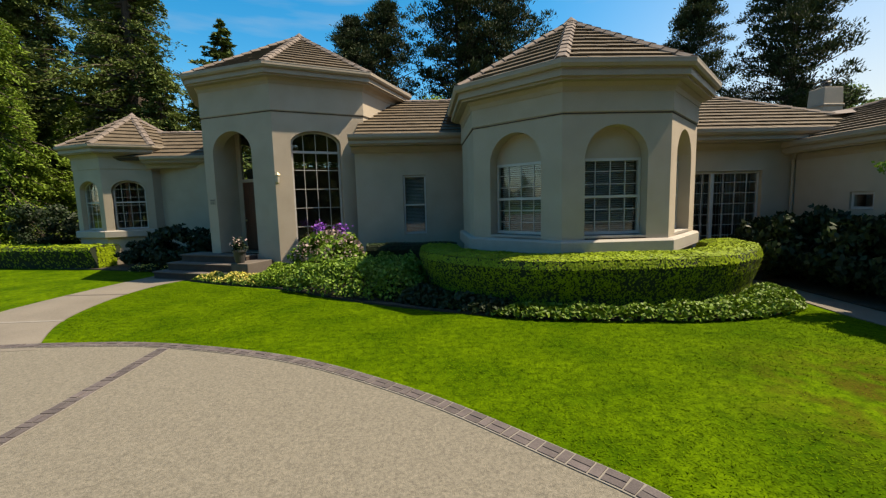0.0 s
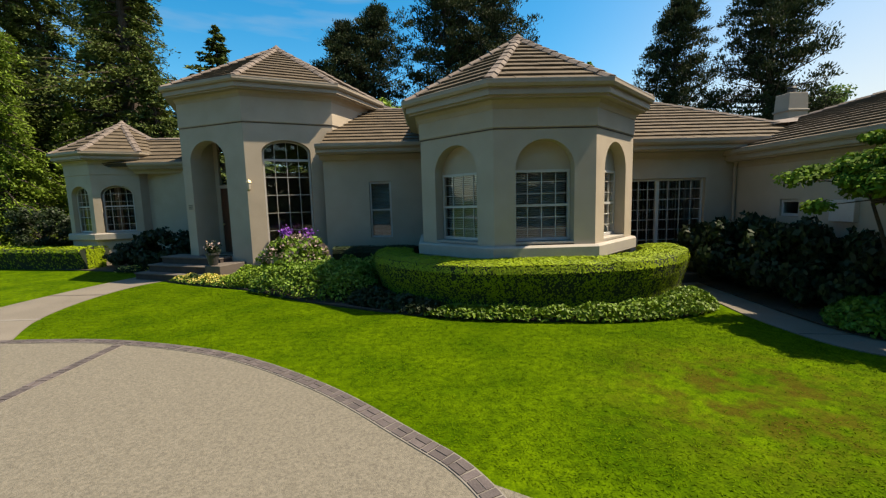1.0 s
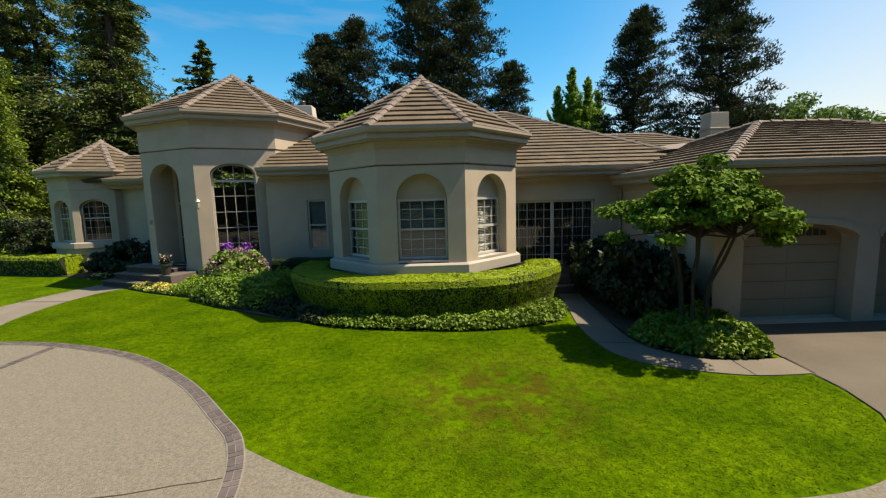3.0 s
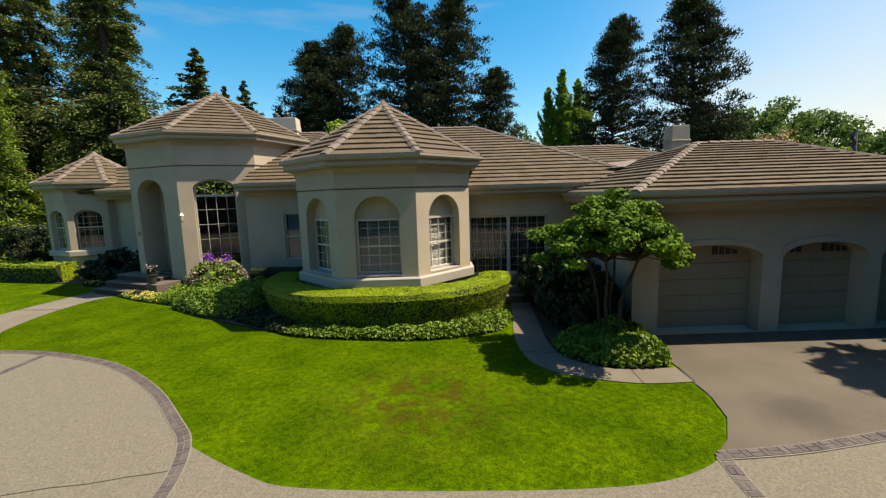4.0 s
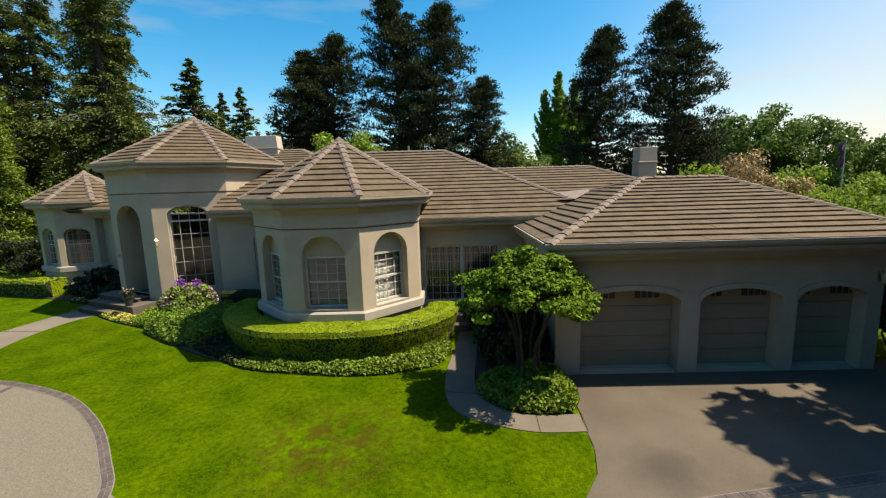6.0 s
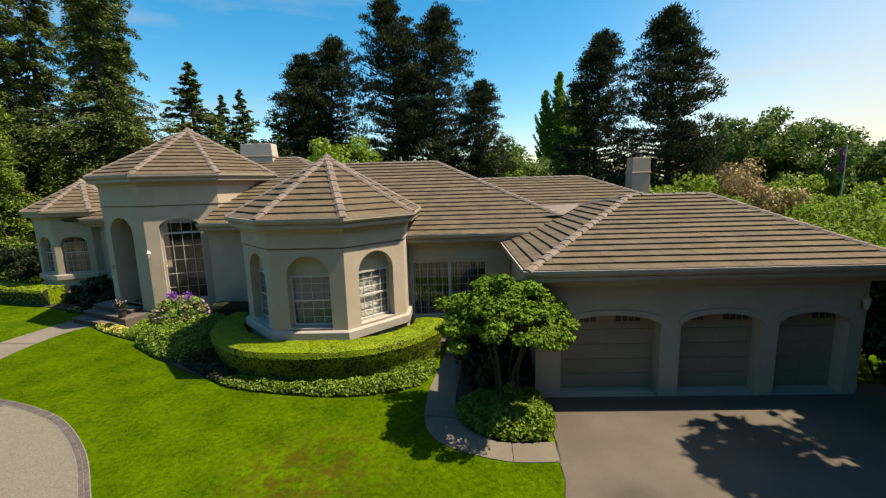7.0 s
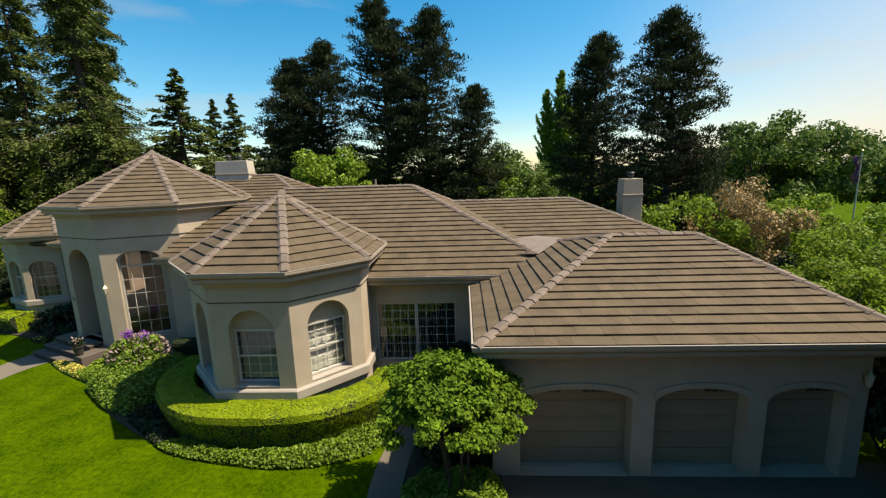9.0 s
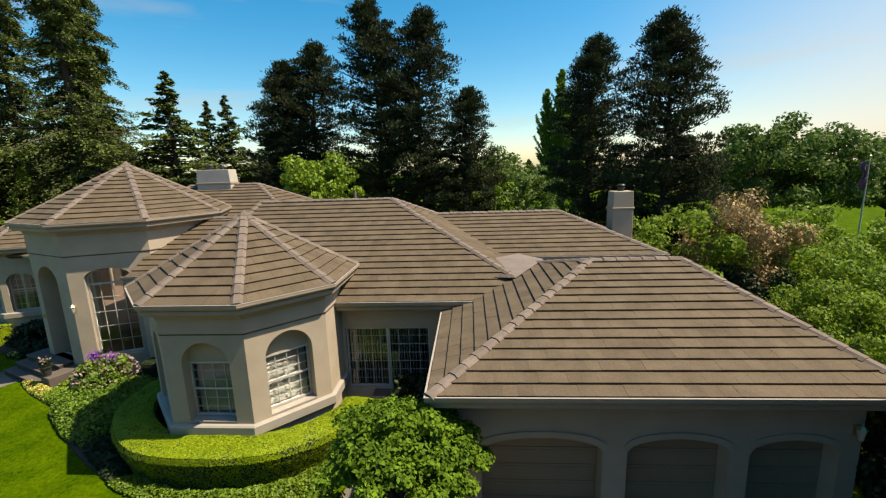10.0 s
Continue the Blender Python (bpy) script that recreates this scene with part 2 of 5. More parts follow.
def lawn_material():
    """Mown grass: broad drifts of lighter and yellower green, a worn brown patch, short blades as relief."""
    m = bpy.data.materials.new("lawn_grass")
    m.use_nodes = True
    n, l = m.node_tree.nodes, m.node_tree.links
    b = n["Principled BSDF"]
    geo = n.new("ShaderNodeNewGeometry")

    def tex(scale, detail):
        t = n.new("ShaderNodeTexNoise")
        t.inputs["Scale"].default_value, t.inputs["Detail"].default_value = scale, detail
        l.new(geo.outputs["Position"], t.inputs["Vector"])
        return t.outputs[0]

    def ramp(socket, a, c, pa, pc):
        r = n.new("ShaderNodeValToRGB")
        r.color_ramp.elements[0].position, r.color_ramp.elements[1].position = pa, pc
        r.color_ramp.elements[0].color, r.color_ramp.elements[1].color = (*a, 1), (*c, 1)
        l.new(socket, r.inputs[0])
        return r.outputs[0]

    def mixed(fac, a, c, mode="MIX"):
        x = n.new("ShaderNodeMixRGB")
        x.blend_type = mode
        if isinstance(fac, float):
            x.inputs[0].default_value = fac
        else:
            l.new(fac, x.inputs[0])
        l.new(a, x.inputs[1])
        l.new(c, x.inputs[2])
        return x.outputs[0]

    broad = ramp(tex(0.9, 6), (0.032, 0.073, 0.002), (0.068, 0.122, 0.004), 0.34, 0.62)
    fine = ramp(tex(38, 4), (0.55, 0.62, 0.5), (1.2, 1.15, 1.05), 0.3, 0.7)
    tufts = ramp(tex(7.0, 5), (0.62, 0.66, 0.6), (1.16, 1.12, 1.0), 0.36, 0.6)
    green = mixed(1.0, mixed(1.0, broad, tufts, "MULTIPLY"), fine, "MULTIPLY")
    # worn patch in the lawn
    sub = n.new("ShaderNodeVectorMath")
    sub.operation = "DISTANCE"
    sub.inputs[1].default_value = (4.85, 4.7, 0)
    l.new(geo.outputs["Position"], sub.inputs[0])
    near = n.new("ShaderNodeMapRange")
    near.inputs[1].default_value, near.inputs[2].default_value = 2.5, 0.5
    near.inputs[3].default_value, near.inputs[4].default_value = 0.0, 0.8
    l.new(sub.outputs["Value"], near.inputs[0])
    blot = ramp(tex(2.6, 6), (0, 0, 0), (1, 1, 1), 0.40, 0.60)
    mul = n.new("ShaderNodeMath")
    mul.operation = "MULTIPLY"
    l.new(near.outputs[0], mul.inputs[0])
    l.new(blot, mul.inputs[1])
    brown = ramp(tex(30, 3), (0.030, 0.021, 0.003), (0.066, 0.044, 0.006), 0.3, 0.7)
    l.new(mixed(mul.outputs[0], green, brown), b.inputs["Base Color"])
    b.inputs["Roughness"].default_value, b.inputs["Specular IOR Level"].default_value = 0.95, 0.02
    bp = n.new("ShaderNodeBump")
    bp.inputs["Strength"].default_value, bp.inputs["Distance"].default_value = 0.45, 0.02
    l.new(tex(55, 3), bp.inputs["Height"])
    l.new(bp.outputs[0], b.inputs["Normal"])
    return m


LAWN = lawn_material()


# ---- building blocks ----
def thing(name, label="", category="", group="", kind="", at=(0, 0, 0)):
    ob = new(name)
    ob.location = at
    return tagged(ob, label, category, group, kind)


def link(name, mesh, mat, parent=None, label="", m=None):
    ob = new(name, mesh)
    if mat and not mesh.materials:
        mesh.materials.append(mat)
    if parent:
        ob.parent = parent
        up, base = parent, Matrix.Identity(4)
        while up:
            base = up.matrix_parent_inverse @ up.matrix_basis @ base
            up = up.parent
        ob.matrix_parent_inverse = base.inverted()
    if m is not None:
        ob.matrix_basis = m
    return tagged(ob, label)


def part(name, bm, mat, parent=None, label="", smooth=False, bevel=0.0):
    if bevel:
        bmesh.ops.bevel(bm, geom=bm.edges[:], offset=bevel, segments=1, affect="EDGES")
    bmesh.ops.recalc_face_normals(bm, faces=bm.faces[:])
    me = bpy.data.meshes.new(name)
    bm.to_mesh(me)
    bm.free()
    if smooth:
        me.polygons.foreach_set("use_smooth", [True] * len(me.polygons))
    return link(name, me, mat, parent, label)


def raw(name, verts, faces, mat, parent=None, label="", smooth=False):
    me = bpy.data.meshes.new(name)
    me.from_pydata(verts, [], faces)
    if smooth:
        me.polygons.foreach_set("use_smooth", [True] * len(me.polygons))
    me.update()
    return link(name, me, mat, parent, label)


def prism(bm, poly, low, high):
    """poly: points (x, y) in order; low and high: heights, or functions of (x, y)."""
    lo = low if callable(low) else (lambda x, y: low)
    hi = high if callable(high) else (lambda x, y: high)
    a = [bm.verts.new((x, y, lo(x, y))) for x, y in poly]
    b = [bm.verts.new((x, y, hi(x, y))) for x, y in poly]
    bm.faces.new(a[::-1])
    bm.faces.new(b)
    for i in range(len(poly)):
        j = (i + 1) % len(poly)
        bm.faces.new((a[i], a[j], b[j], b[i]))
    return bm


def box(bm, x0, x1, y0, y1, z0, z1, m=None):
    out = bmesh.ops.create_cube(bm, size=1, matrix=(m or Matrix()) @ Matrix.Translation(((x0 + x1) / 2, (y0 + y1) / 2, (z0 + z1) / 2)) @ Matrix.Diagonal((x1 - x0, y1 - y0, z1 - z0, 1)))
    return out["verts"]


def facet(p0, p1):
    """Pose of a wall's face: x along it, y into the wall, z up."""
    d = Vector((p1[0] - p0[0], p1[1] - p0[1], 0))
    return Matrix.Translation((p0[0], p0[1], 0)) @ Matrix.Rotation(math.atan2(d.y, d.x), 4, "Z"), d.length


def arch_top(u, o):
    """Height of an opening's head at u; o: (u0, u1, v0, spring, rise)."""
    c, h = (o[0] + o[1]) / 2, (o[1] - o[0]) / 2
    return o[3] + o[4] * math.sqrt(max(0.0, 1 - ((u - c) / h) ** 2))


def wall(name, p0, p1, z0, z1, thick, holes, parent, mat=None):
    """A wall with thickness and arched or straight openings that go through it."""
    m, length = facet(p0, p1)
    verts, faces = [], []

    def quad(a, b, c, d):
        k = len(verts)
        verts.extend(m @ Vector(p) for p in (a, b, c, d))
        faces.append((k, k + 1, k + 2, k + 3))

    def cell(u0, u1, a0, a1, b0, b1):
        """Front and back of a strip from u0 to u1, between a (bottom) and b (top) at its two ends."""
        quad((u0, 0, a0), (u1, 0, a1), (u1, 0, b1), (u0, 0, b0))
        quad((u0, thick, b0), (u1, thick, b1), (u1, thick, a1), (u0, thick, a0))

    u = 0.0
    for o in sorted(holes):
        if o[0] > u:
            cell(u, o[0], z0, z0, z1, z1)
        if o[2] > z0:
            cell(o[0], o[1], z0, z0, o[2], o[2])
        n = 16 if o[4] else 1
        us = [(o[0] + o[1]) / 2 - (o[1] - o[0]) / 2 * math.cos(math.pi * i / n) for i in range(n + 1)]
        for a, b in zip(us, us[1:]):
            ha, hb = arch_top(a, o), arch_top(b, o)
            cell(a, b, ha, hb, z1, z1)
            quad((a, 0, ha), (b, 0, hb), (b, thick, hb), (a, thick, ha))
        quad((o[0], 0, o[2]), (o[0], 0, o[3]), (o[0], thick, o[3]), (o[0], thick, o[2]))
        quad((o[1], 0, o[3]), (o[1], 0, o[2]), (o[1], thick, o[2]), (o[1], thick, o[3]))
        quad((o[0], 0, o[2]), (o[0], thick, o[2]), (o[1], thick, o[2]), (o[1], 0, o[2]))
        u = o[1]
    if u < length:
        cell(u, length, z0, z0, z1, z1)
    quad((0, 0, z1), (length, 0, z1), (length, thick, z1), (0, thick, z1))
    quad((0, 0, z0), (0, thick, z0), (0, thick, z1), (0, 0, z1))
    quad((length, 0, z0), (length, 0, z1), (length, thick, z1), (length, thick, z0))
    return raw(name, verts, faces, mat or STUCCO, parent)


def mitred(path, off, closed=False):
    """The path (x, y) moved by off to its right, with mitred corners."""
    out, n = [], len(path)
    for i in range(n):
        p = Vector(path[i])
        a = Vector(path[i - 1]) if (i or closed) else None
        b = Vector(path[(i + 1) % n]) if (i < n - 1 or closed) else None
        da = (p - a).normalized() if a is not None else (b - p).normalized()
        db = (b - p).normalized() if b is not None else da
        na, nb = Vector((da.y, -da.x)), Vector((db.y, -db.x))
        mid = (na + nb).normalized()
        out.append(p + mid * (off / max(0.3, mid.dot(na))))
    return out


def sweep(name, path, profile, mat, parent, closed=False, label=""):
    """A moulding: profile points (outwards, z) run along the path."""
    rings = [mitred(path, o, closed) for o, _ in profile]
    verts = [(rings[k][i].x, rings[k][i].y, profile[k][1]) for i in range(len(path)) for k in range(len(profile))]
    faces, k, n = [], len(profile), len(path)
    for i in range(n if closed else n - 1):
        j = (i + 1) % n
        for a in range(k):
            b = (a + 1) % k
            faces.append((i * k + a, j * k + a, j * k + b, i * k + b))
    if not closed:
        faces += [tuple(range(k))[::-1], tuple((n - 1) * k + a for a in range(k))]
    bm = bmesh.new()
    vs = [bm.verts.new(v) for v in verts]
    for f in faces:
        bm.faces.new([vs[a] for a in f])
    return part(name, bm, mat, parent, label)


def clip(poly, axis, value, keep_above):
    """The part of a convex polygon (u, v) on one side of axis = value."""
    out = []
    s = 1 if keep_above else -1
    for i in range(len(poly)):
        a, b = poly[i - 1], poly[i]
        da, db = s * (a[axis] - value), s * (b[axis] - value)
        if (da >= 0) != (db >= 0):
            t = da / (da - db)
            out.append((a[0] + t * (b[0] - a[0]), a[1] + t * (b[1] - a[1])))
        if db >= 0:
            out.append(b)
    return out


COURSE, TILE_W = 0.36, 0.31
SEPARATE = []


def tiled_plane(corners, parent, singly=0):
    """A roof slope of overlapping flat tiles, laid in broken courses; corners in order, the eave first. singly: so many tiles from the eave up as objects of their own."""
    p = [Vector(c) for c in corners]
    u = (p[1] - p[0]).normalized()
    nrm = u.cross(p[2] - p[0]).normalized()
    v = nrm.cross(u)
    flat = [((q - p[0]).dot(u), (q - p[0]).dot(v)) for q in p]
    top = max(b for _, b in flat)
    verts, faces, loose = [], [], []
    for c in range(int(top / COURSE) + 1):
        strip = clip(clip(flat, 1, c * COURSE, True), 1, (c + 1) * COURSE, False)
        if len(strip) < 3:
            continue
        lo, hi = min(a for a, _ in strip), max(a for a, _ in strip)
        k = math.floor(lo / TILE_W) - 1
        while k * TILE_W < hi:
            a = (k + 0.5 * (c % 2)) * TILE_W
            piece = clip(clip(strip, 0, a + 0.0012, True), 0, a + TILE_W - 0.0012, False)
            k += 1
            if len(piece) < 3 or sum(piece[i - 1][0] * q[1] - piece[i - 1][1] * q[0] for i, q in enumerate(piece)) < 0.004:
                continue
            lift = random.uniform(0, 0.008)
            n = len(piece)
            ring = [p[0] + u * q[0] + v * q[1] for q in piece]
            up = [r + nrm * (0.060 + lift - 0.05 * (q[1] - c * COURSE) / COURSE) for r, q in zip(ring, piece)]
            f = [tuple(range(n, 2 * n))] + [(i, (i + 1) % n, n + (i + 1) % n, n + i) for i in range(n)]
            if singly > 0 and n == 4:
                singly -= 1
                SEPARATE.append((ring + up, f, parent))
                continue
            base = len(verts)
            verts += ring + up
            faces += [tuple(base + i for i in g) for g in f]
    tagged(raw("tiles", verts, faces, TILE, parent), kind="stuff")
    bm = bmesh.new()
    a = [bm.verts.new(q - nrm * 0.02) for q in p]
    b = [bm.verts.new(q - nrm * 0.14) for q in p]
    bm.faces.new(a)
    bm.faces.new(b[::-1])
    for i in range(len(p)):
        j = (i + 1) % len(p)
        bm.faces.new((a[j], a[i], b[i], b[j]))
    part("roof_deck", bm, DECK, parent)


def cap_mesh():
    """One bent ridge tile, 0.4 m long, along x, thicker and wider at its lower end."""
    bm = bmesh.new()
    prof = [(-0.15, -0.055), (-0.075, 0.01), (0.075, 0.01), (0.15, -0.055)]
    rings = []
    for x, s, h in ((0.0, 1.03, 0.036), (0.42, 0.95, 0.012)):
        rings.append([bm.verts.new((x, y * s, z + h)) for y, z in prof])
        rings.append([bm.verts.new((x, y * s, z + h - 0.04)) for y, z in prof])
    o0, i0, o1, i1 = rings
    for k in range(3):
        bm.faces.new((o0[k], o0[k + 1], o1[k + 1], o1[k]))
        bm.faces.new((i0[k + 1], i0[k], i1[k], i1[k + 1]))
        bm.faces.new((o0[k + 1], o0[k], i0[k], i0[k + 1]))
        bm.faces.new((o1[k], o1[k + 1], i1[k + 1], i1[k]))
    bm.faces.new((o0[0], o1[0], i1[0], i0[0]))
    bm.faces.new((o1[3], o0[3], i0[3], i1[3]))
    bmesh.ops.recalc_face_normals(bm, faces=bm.faces[:])
    me = bpy.data.meshes.new("ridge_cap")
    bm.to_mesh(me)
    bm.free()
    me.materials.append(CAP)
    return me


CAP_MESH = cap_mesh()


def cap_line(a, b, parent):
    """Ridge tiles from a (low) to b (high)."""
    a, b = Vector(a), Vector(b)
    d = b - a
    x = d.normalized()
    y = Vector((0, 0, 1)).cross(x).normalized()
    z = x.cross(y)
    n = max(1, int(d.length / 0.37))
    for i in range(n):
        w = [random.uniform(-0.006, 0.006) for _ in range(3)]
        o = a + d * (i / n) + z * 0.045 + Vector(w)
        m = Matrix(((x.x, y.x, z.x, o.x), (x.y, y.y, z.y, o.y), (x.z, y.z, z.z, o.z), (0, 0, 0, 1)))
        link("ridge_cap", CAP_MESH, CAP, parent, m=m)


def octagon(cx, cy, r, turn=0.0):
    """Eight corners; the first has the bearing turn from +x, counter-clockwise."""
    return [(cx + r * math.cos(radians(turn + 45 * i)), cy + r * math.sin(radians(turn + 45 * i))) for i in range(8)]


GUTTER = [(-0.30, -0.10), (-0.02, -0.10), (-0.02, -0.06), (0.06, -0.06), (0.10, 0.0), (0.10, 0.075), (0.06, 0.075), (0.06, 0.03), (-0.06, 0.03), (-0.06, 0.0), (-0.30, 0.0)]


def eaves(path, z, parent, wall_off, closed=False, deep=0.22):
    """Gutter, fascia board and boxed soffit with a stepped cornice below it. path: the roof's edge; wall_off: from the edge back to the wall."""
    sweep("gutter", path, [(o - 0.02, z + h) for o, h in GUTTER], TRIM, parent, closed)
    # pale strip along the gutter: the sunlit lip's highlight put into colour
    sweep("drip_edge", path, [(0.045, z + 0.076), (0.086, z + 0.076), (0.086, z + 0.092), (0.045, z + 0.092)], SILL, parent, closed, "pale strip standing in for sunlight on the gutter lip")
    sweep("soffit", path, [(-wall_off - 0.02, z - deep - 0.05), (-0.10, z - deep - 0.05), (-0.10, z - deep), (-0.03, z - deep), (-0.03, z - 0.105), (-wall_off - 0.02, z - 0.105)], TRIM, parent, closed)
    sweep("cornice", path, [(-wall_off - 0.02, z - deep - 0.24), (-wall_off + 0.04, z - deep - 0.24), (-wall_off + 0.07, z - deep - 0.14), (-wall_off + 0.13, z - deep - 0.055), (-wall_off - 0.02, z - deep - 0.055)], TRIM, parent, closed)


WINDOW_NO = [0]


def window(p0, p1, o, depth, parent_name="window", cols=4, rows=6, sash=True, blinds="slats", label="white-framed window with small panes", curtain=False, rail=None):
    """A white window in an opening o = (u0, u1, v0, spring, rise), set back by depth: frame, meeting rail, glazing bars, panes, blinds."""
    m, _ = facet(p0, p1)
    WINDOW_NO[0] += 1
    w = thing(f"window_{WINDOW_NO[0]}", label, "window", kind="structure", at=m @ Vector(((o[0] + o[1]) / 2, depth, o[2])))
    u0, u1, v0, v1, rise = o
    c = (u0 + u1) / 2
    inner = (u0 + 0.05, u1 - 0.05, v0, v1, max(0.0, rise - 0.05))

    def head(u):
        return arch_top(u, inner) - (0.0 if rise else 0.05)

    bm = bmesh.new()
    for a, b in ((u0, u0 + 0.06), (u1 - 0.06, u1)):
        box(bm, a, b, depth, depth + 0.09, v0, v1, m)
    box(bm, u0, u1, depth - 0.004, depth + 0.094, v0, v0 + 0.07, m)
    if rise:
        n = 14
        us = [c - (u1 - u0) / 2 * math.cos(math.pi * i / n) for i in range(n + 1)]
        for a, b in zip(us, us[1:]):
            pts = [(a, arch_top(a, o) - 0.002), (b, arch_top(b, o) - 0.002), (c + (b - c) * 0.92, (arch_top(b, o) - v1) * 0.88 + v1), (c + (a - c) * 0.92, (arch_top(a, o) - v1) * 0.88 + v1)]
            f = [bm.verts.new(m @ Vector((x, depth, z))) for x, z in pts]
            g = [bm.verts.new(m @ Vector((x, depth + 0.09, z))) for x, z in pts]
            bm.faces.new(f)
            bm.faces.new(g[::-1])
            for i in range(4):
                j = (i + 1) % 4
                bm.faces.new((f[j], f[i], g[i], g[j]))
    else:
        box(bm, u0, u1, depth - 0.004, depth + 0.094, v1 - 0.06, v1, m)
    frame_part = part("window_frame", bm, WHITE, w)
    if sash:
        bm = bmesh.new()
        mid = rail if rail else (v0 + v1) / 2
        box(bm, u0 + 0.06, u1 - 0.06, depth + 0.012, depth + 0.08, mid - 0.03, mid + 0.03, m)
        part("meeting_rail", bm, WHITE, w)
    for i in range(1, cols):
        u = u0 + (u1 - u0) * i / cols
        bm = bmesh.new()
        box(bm, u - 0.009, u + 0.009, depth + 0.022, depth + 0.06, v0 + 0.07, head(u), m)
        part("glazing_bar", bm, WHITE, frame_part)
    top = v1 + rise
    for i in range(1, rows):
        v = v0 + (top - v0) * i / rows
        hw = (u1 - u0) / 2
        if v > v1 and rise:
            hw *= math.sqrt(max(0, 1 - ((v - v1) / rise) ** 2))
        if hw < 0.15:
            continue
        bm = bmesh.new()
        box(bm, c - hw + 0.04, c + hw - 0.04, depth + 0.026, depth + 0.056, v - 0.009, v + 0.009, m)
        part("glazing_bar", bm, WHITE, frame_part)
    n = 14
    us = [c - (u1 - u0 - 0.06) / 2 * math.cos(math.pi * i / n) for i in range(n + 1)]
    verts, faces = [], []
    for y in (depth + 0.036, depth + 0.042):
        verts += [m @ Vector((a, y, v0 + 0.03)) for a in us] + [m @ Vector((a, y, arch_top(a, o) - 0.03)) for a in us]
    k = n + 1
    for i in range(n):
        faces += [(i, i + 1, k + i + 1, k + i), (2 * k + i + 1, 2 * k + i, 3 * k + i, 3 * k + i + 1)]
    pane = raw("pane", verts, faces, GLASS, w)
    pane.visible_shadow = False
    if blinds:
        words = {"slats": ("window_blind", "white venetian blind hanging behind window glass", "blind"), "vertical": ("vertical_blind", "white vertical blind hanging behind the patio glass", "blind"), "curtain": ("curtain", "brown curtain hanging behind window glass", "curtain")}
        bl = thing(*words[blinds], at=m @ Vector((c, depth + 0.16, v1)))
        if blinds == "slats":
            me = None
            z = v0 + 0.09
            tilt = pose(0, 0, 0, 38)
            while z < v1 - 0.05:
                if me is None:
                    bm = bmesh.new()
                    box(bm, u0 + 0.08 - c, u1 - 0.08 - c, -0.025, 0.025, -0.0015, 0.0015)
                    me = bpy.data.meshes.new("slat")
                    bm.to_mesh(me)
                    bm.free()
                link("slat", me, BLIND, bl, m=m @ Matrix.Translation((c, depth + 0.16, z)) @ tilt)
                z += 0.05
            bm = bmesh.new()
            box(bm, u0 + 0.07, u1 - 0.07, depth + 0.13, depth + 0.19, v1 - 0.05, v1 - 0.003, m)
            part("head_rail", bm, BLIND, bl)
        else:
            if blinds == "vertical":
                bm = bmesh.new()
                box(bm, -0.042, 0.042, -0.001, 0.001, v0 + 0.03, v1 - 0.07)
                me = bpy.data.meshes.new("slat")
                bm.to_mesh(me)
                bm.free()
                n = int((u1 - u0 - 0.1) / 0.105)
                for i in range(n):
                    link("slat", me, BLIND, bl, m=m @ Matrix.Translation((u0 + 0.1 + 0.105 * i, depth + 0.2, 0)) @ Matrix.Rotation(radians(62 + 4 * math.sin(i * 2.3)), 4, "Z"))
            else:
                for a, b in ((u0 + 0.05, u0 + 0.05 + (u1 - u0) * 0.3), (u1 - 0.05 - (u1 - u0) * 0.3, u1 - 0.05)):
                    n = 40
                    verts, faces = [], []
                    for i in range(n + 1):
                        x = a + (b - a) * i / n
                        y = depth + 0.2 + 0.035 * math.sin(i * 1.6) + 0.01 * math.sin(i * 4.1)
                        verts += [m @ Vector((x, y, v0 + 0.02)), m @ Vector((x, y, top - 0.02)), m @ Vector((x, y + 0.004, top - 0.02)), m @ Vector((x, y + 0.004, v0 + 0.02))]
                    for i in range(n):
                        k = 4 * i
                        faces += [(k, k + 4, k + 5, k + 1), (k + 2, k + 6, k + 7, k + 3)]
                    raw("drape", verts, faces, CURTAIN, bl)
    return w


# ---- ground, paving ----
def smooth_line(pts, n=8):
    """A soft curve through the points."""
    out = []
    for i in range(len(pts) - 1):
        p0, p1, p2, p3 = (Vector(pts[max(0, min(len(pts) - 1, k))]) for k in (i - 1, i, i + 1, i + 2))
        for j in range(n):
            t = j / n
            out.append(tuple(0.5 * (2 * p1 + (p2 - p0) * t + (2 * p0 - 5 * p1 + 4 * p2 - p3) * t * t + (3 * p1 - p0 - 3 * p2 + p3) * t ** 3)))
    return out + [tuple(pts[-1])]


def slab(name, poly, z, mat, label, category, kind="structure", thick=0.12):
    bm = bmesh.new()
    prism(bm, poly, z - thick, z)
    bmesh.ops.triangulate(bm, faces=[f for f in bm.faces if len(f.verts) > 4])
    return tagged(part(name, bm, mat, None), label, category, kind=kind)


bm = bmesh.new()
bmesh.ops.create_grid(bm, x_segments=2, y_segments=2, size=1500)
tagged(part("ground", bm, LAWN), "bright green mown lawn and fields around the house", "lawn", kind="structure")

